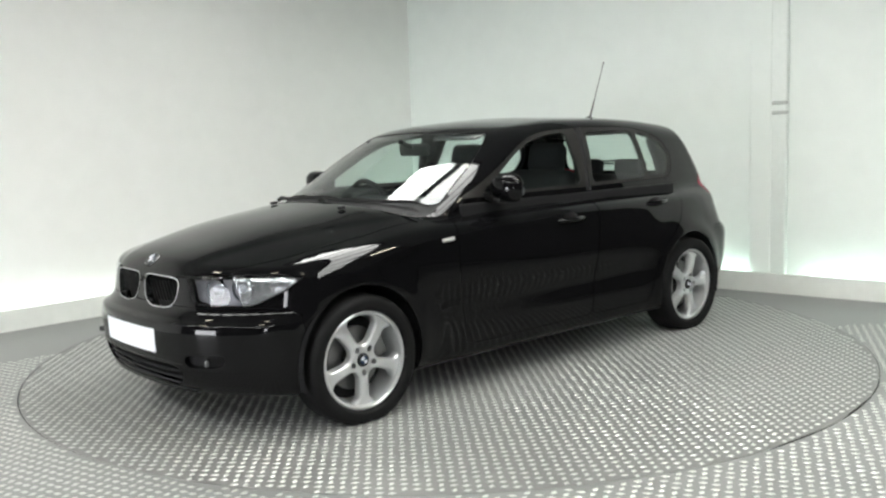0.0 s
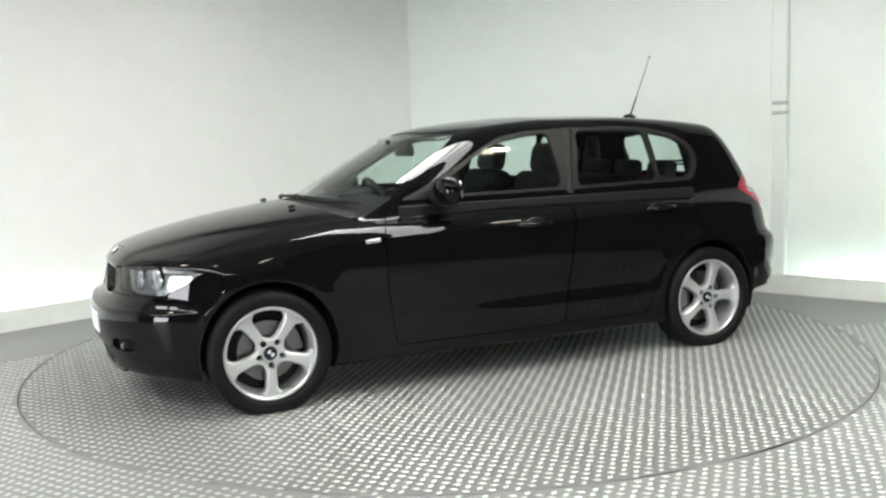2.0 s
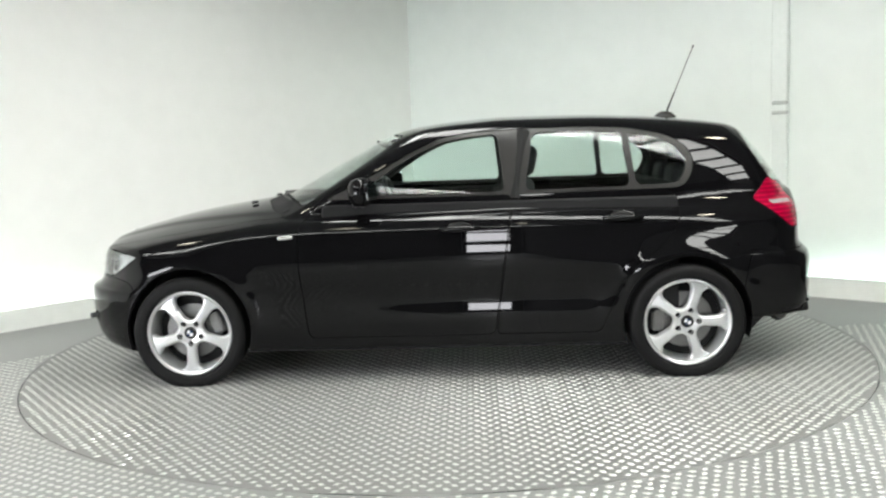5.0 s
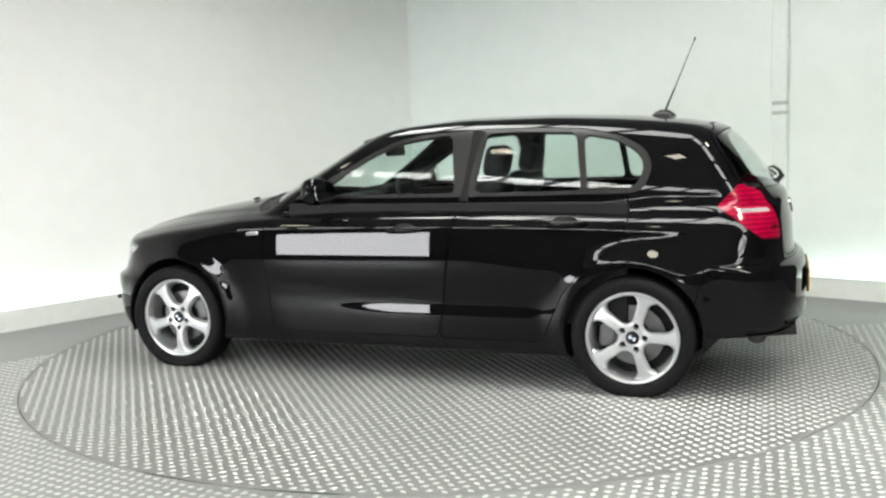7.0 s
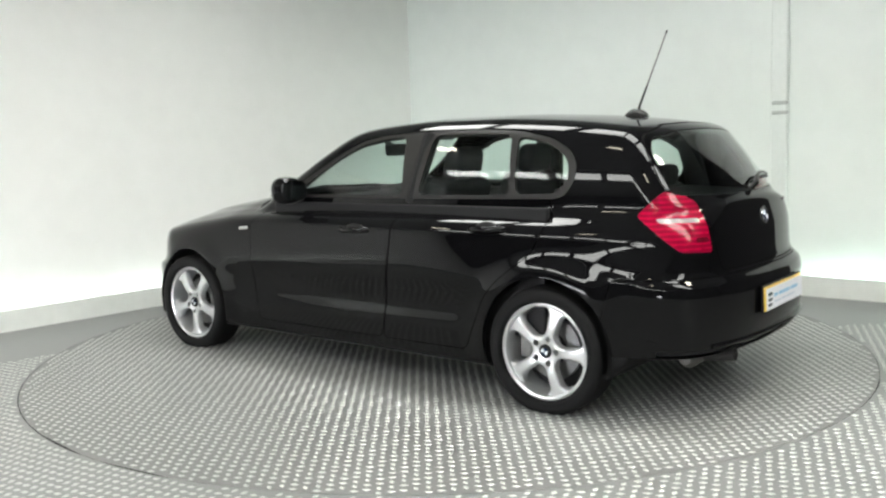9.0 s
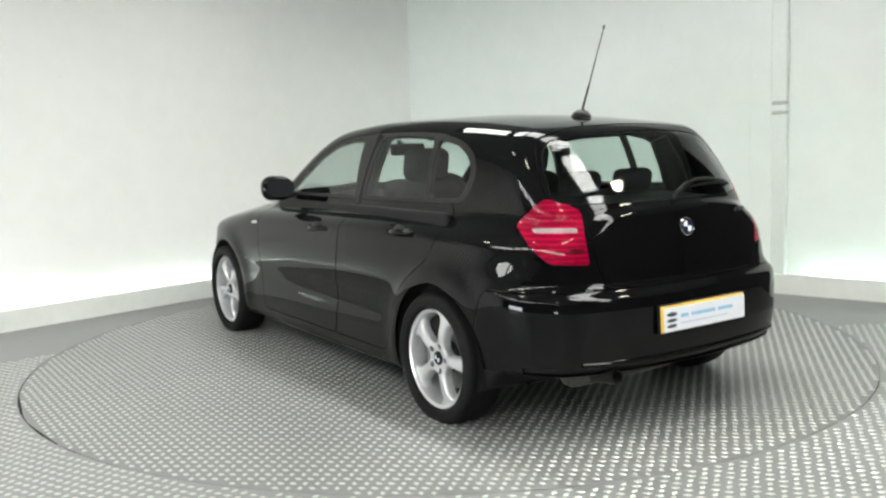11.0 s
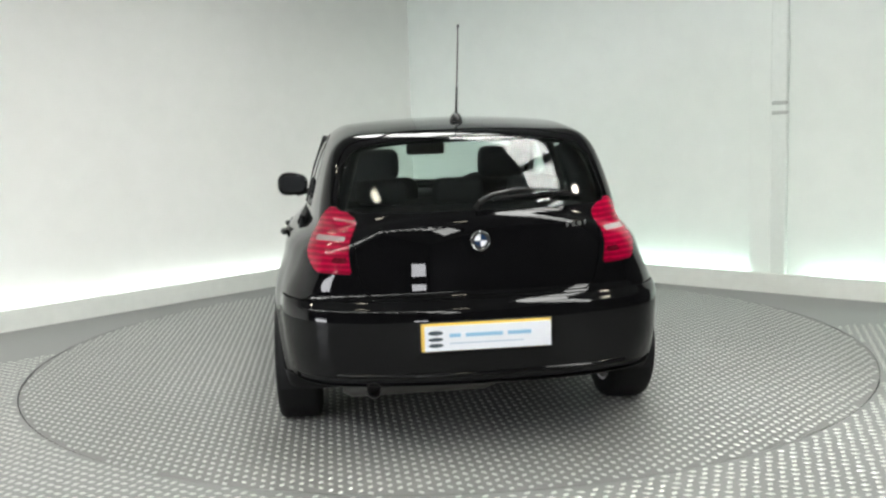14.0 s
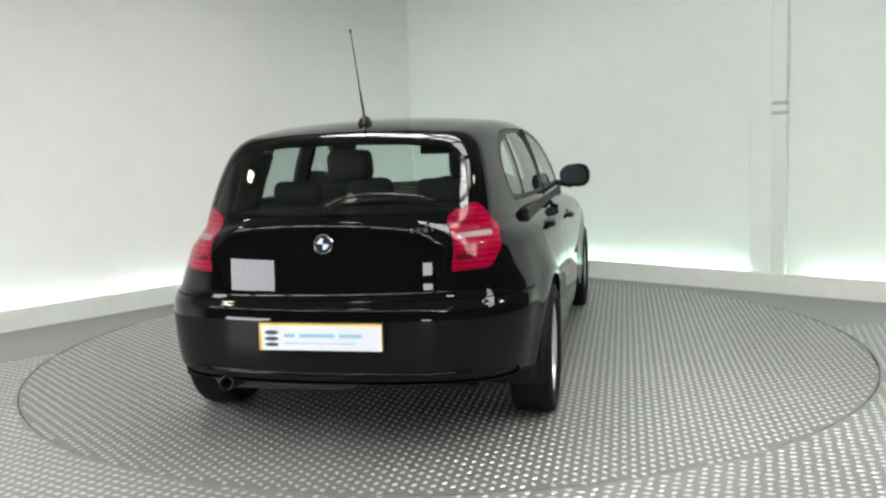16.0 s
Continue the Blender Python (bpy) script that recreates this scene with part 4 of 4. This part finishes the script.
for base, tip in (((0.905, -0.50, 0.955), (0.925, 0.05, 0.985)), ((0.945, -0.02, 0.972), (0.775, 0.60, 0.965))):
    a, b = Vector(base), Vector(tip)
    pts = [a, a + Vector((-0.005, 0.03, 0.018))] + [a.lerp(b, f) + Vector((0.015 + 0.02 * math.sin(math.pi * f), 0, 0.012)) for f in (0.3, 0.6, 0.85, 1.0)]
    w = part("windscreen_wiper", tube(pts, [0.012, 0.010, 0.007, 0.005, 0.004, 0.004], 8), TRIM, car, "black wiper parked at the windscreen base", smooth=True)
    part("wiper_blade", tube([a.lerp(b, f) + Vector((0.012 + 0.03 * math.sin(math.pi * f), 0, 0.006)) for f in (0.15, 0.4, 0.7, 1.05)], 0.006, 6), PLASTIC, w)

# aerial
aer = part("aerial", lathe([(0.036, 0.0), (0.034, 0.012), (0.024, 0.028), (0.012, 0.038), (0.001, 0.04)], 24, Matrix.Translation((-1.383, 0, touch((-1.383, 0, 1.2), (0, 0, 1))[0][2] - 0.003)) @ Matrix.Diagonal((1.9, 0.85, 1.05, 1))), TRIM, car, "black roof aerial with a thin raked mast", smooth=True)
part("mast_base", tube([(-1.392, 0, 1.385), (-1.400, 0, 1.42), (-1.444, 0, 1.525)], [0.008, 0.006, 0.0045], 8), TRIM, aer)
part("mast", tube([(-1.440, 0, 1.515), (-1.552, 0, 1.787)], [0.0035, 0.0028], 8), plain("mast_grey", (0.10, 0.10, 0.10), 0.4), aer)
part("mast_tip", tube([(-1.549, 0, 1.778), (-1.554, 0, 1.792)], 0.005, 8), TRIM, aer)

# door mirrors
for s in (1, -1):
    bm = bmesh.new()
    bmesh.ops.create_uvsphere(bm, u_segments=28, v_segments=18, radius=1.0)
    for v in bm.verts:
        x, y, z = (math.copysign(abs(q) ** 0.78, q) for q in v.co)
        v.co = ((0.085 if x > 0 else 0.045) * x * (1 - 0.25 * y * s), 0.098 * y, 0.074 * z * (1 + 0.10 * y * s))
        v.co.x = max(v.co.x, -0.036)
    bm.transform(Matrix.Translation((0.352, s * 0.872, 1.024)) @ pose(0, 0, 0, 0, 0, -12 * s))
    mir = part("door_mirror", bm, PAINT, car, "gloss black door mirror", smooth=True)
    m = Matrix.Translation((0.311, s * 0.866, 1.024)) @ pose(0, 0, 0, 0, 5, -12 * s)
    part("mirror_glass", prism([(0.080 * math.copysign(abs(math.cos(a)) ** 0.6, math.cos(a)), 0.054 * math.copysign(abs(math.sin(a)) ** 0.6, math.sin(a))) for a in np.linspace(0, 2 * math.pi, 28, endpoint=False)], -0.004, 0.004, m @ pose(0, 0, 0, 90, 0, 90)), MIRROR, mir, "mirror glass")
    part("mirror_foot", box((0.07, 0.14, 0.035), (0.385, s * 0.785, 0.972), (-12 * s, 0, 0), bevel=0.012), TRIM, mir, smooth=True)

# rolled edges of the front bumper, over the intake and under it
for z, half, r in ((0.334, 0.44, 0.006), (0.205, 0.46, 0.009)):
    part("bumper_lip", tube([(float(nose_z(z)) - BOW[0] * y * y - BOW[1] * y ** 4 - 0.001, y, z) for y in np.linspace(-half, half, 25)], r, 12), PAINT, bumper, smooth=True)

# rolled lower edge of the rear bumper
part("bumper_lip", tube([(-(float(tail_z(0.345)) - 0.15 * y * y - 0.28 * y ** 4) + 0.002, y, 0.345) for y in np.linspace(-0.6, 0.6, 31)], 0.013, 12), PAINT, rear_bumper, smooth=True)

# exhaust, silencer and roof lip
part("silencer", tube([(-1.90, 0.58, 0.268), (-1.90, 0.54, 0.268), (-1.90, -0.02, 0.268), (-1.90, -0.07, 0.268)], [0.03, 0.05, 0.05, 0.03], 16), plain("exhaust_steel", (0.09, 0.09, 0.085), 0.5, metal=0.7, vary=0.25, scale=20), car, "dull steel silencer under the bumper", smooth=True)
m = pose(-2.020, 0.455, 0.280, 0, -84, 0)
part("tailpipe", lathe([(0.031, -0.08), (0.031, 0.065), (0.027, 0.065), (0.027, -0.05), (0.001, -0.05)], 24, m), plain("tailpipe_steel", (0.03, 0.03, 0.03), 0.5, metal=0.6), car, "round steel tailpipe", smooth=True)

# ---- cabin ----
def cushion(name, size, at, turn, parent, bevel, material=None):
    return part(name, box(size, at, turn, bevel, 4), material or CLOTH, parent, smooth=True)


for s in (1, -1):
    seat = cushion("front_seat", (0.52, 0.50, 0.17), (-0.12, s * 0.36, 0.48), (0, -8, 0), car, 0.06)
    tagged(seat, "dark cloth front seat with headrest")
    cushion("backrest", (0.15, 0.48, 0.58), (-0.42, s * 0.36, 0.79), (0, -16, 0), seat, 0.06)
    cushion("bolster", (0.18, 0.10, 0.44), (-0.38, s * 0.16, 0.75), (0, -16, 0), seat, 0.045)
    cushion("bolster", (0.18, 0.10, 0.44), (-0.38, s * 0.56, 0.75), (0, -16, 0), seat, 0.045)
    cushion("headrest", (0.11, 0.27, 0.18), (-0.52, s * 0.36, 1.15), (0, -12, 0), seat, 0.05)
    for d in (-0.06, 0.06):
        part("headrest_post", tube([(-0.48, s * 0.36 + d, 1.02), (-0.51, s * 0.36 + d, 1.10)], 0.007), CHROME, seat)
bench = cushion("rear_seat", (0.50, 1.25, 0.17), (-0.98, 0, 0.50), (0, -6, 0), car, 0.06)
tagged(bench, "dark cloth rear bench seat")
cushion("backrest", (0.15, 1.25, 0.52), (-1.27, 0, 0.75), (0, -20, 0), bench, 0.05)
for y in (-0.36, 0.0, 0.36):
    cushion("headrest", (0.09, 0.24, 0.12), (-1.37, y, 1.045), (0, -12, 0), bench, 0.04)
part("parcel_shelf", box((0.45, 1.10, 0.02), (-1.66, 0, 0.96), (0, -3, 0), bevel=0.006), PLASTIC, car)
# dashboard with hooded instruments
dash = part("dashboard", box((0.50, 1.36, 0.30), (0.63, 0, 0.80), (0, 6, 0), bevel=0.09, segments=5), PLASTIC, car, "black moulded dashboard", smooth=True)
part("instrument_hood", box((0.24, 0.40, 0.10), (0.50, -0.36, 0.945), (0, 8, 0), bevel=0.045, segments=4), PLASTIC, dash, smooth=True)
part("centre_console", box((0.9, 0.22, 0.30), (0.15, 0, 0.48), (0, 0, 0), bevel=0.04), PLASTIC, dash, smooth=True)
wm = Matrix.Translation((0.30, -0.36, 0.875)) @ pose(0, 0, 0, 0, -66, 0)
ring = [(0.182 * math.cos(2 * math.pi * i / 40), 0.182 * math.sin(2 * math.pi * i / 40)) for i in range(41)]
sw = part("steering_wheel", tube([wm @ Vector((x, y, 0)) for x, y in ring], 0.016, 10), PLASTIC, car, "black steering wheel on the right-hand side", smooth=True)
part("wheel_boss", lathe([(0.07, -0.04), (0.07, 0.0), (0.05, 0.015), (0.001, 0.018)], 24, wm), PLASTIC, sw, smooth=True)
for a in (0.0, math.pi, -math.pi / 2):
    part("wheel_arm", tube([wm @ Vector((0.05 * math.sin(a), 0.05 * math.cos(a), 0)), wm @ Vector((0.18 * math.sin(a), 0.18 * math.cos(a), 0))], 0.015, 8), PLASTIC, sw)
rvm = part("rear_view_mirror", box((0.04, 0.25, 0.075), (0.26, 0.0, 1.225), (0, 8, 0), bevel=0.018, segments=3), PLASTIC, car, "black interior mirror under the roof", smooth=True)
part("mirror_stalk", tube([(0.28, 0, 1.24), (0.34, 0, 1.265), (0.37, 0, 1.275)], 0.014, 8), PLASTIC, rvm)
part("headlining", box((1.15, 0.98, 0.012), (-0.62, 0, 1.352), (0, 0, 0), bevel=0.004), plain("grey_headlining", (0.10, 0.10, 0.10), 0.9, vary=0.1), car)
for s in (1, -1):
    part("pillar_lining", tube([(-0.44, s * 0.715, 0.95), (-0.47, s * 0.66, 1.15), (-0.50, s * 0.60, 1.31)], 0.045, 8), PLASTIC, car, smooth=True)
    part("pillar_lining", tube([(-1.47, s * 0.60, 0.96), (-1.45, s * 0.555, 1.12), (-1.42, s * 0.50, 1.25)], [0.065, 0.06, 0.045], 10), PLASTIC, car, smooth=True)
    part("sun_visor", box((0.16, 0.36, 0.014), (0.16, s * 0.32, 1.30), (0, 14, 0), bevel=0.005), plain("visor_grey", (0.12, 0.12, 0.12), 0.8), car)


# ---- turning of the table and the car ----
def turn_at(t):
    return 222.54 - 8.8365 * t - 0.0100 * t * t


def motions():
    rows_car, rows_disc = [], []
    for k in range(33):
        t = 0.5 * k
        spin = pose(0, 0, 0, 0, 0, turn_at(t))
        rows_car.append((t, spin @ Matrix.Translation((0.019 - AXLE, 0.0877, 0.003)) @ pose(0, 0, 0, 0, 0, -0.67) @ Matrix.Translation((AXLE, 0, 0))))
        rows_disc.append((t, spin))
    walk(car, rows_car)
    walk(turntable, rows_disc)


motions()
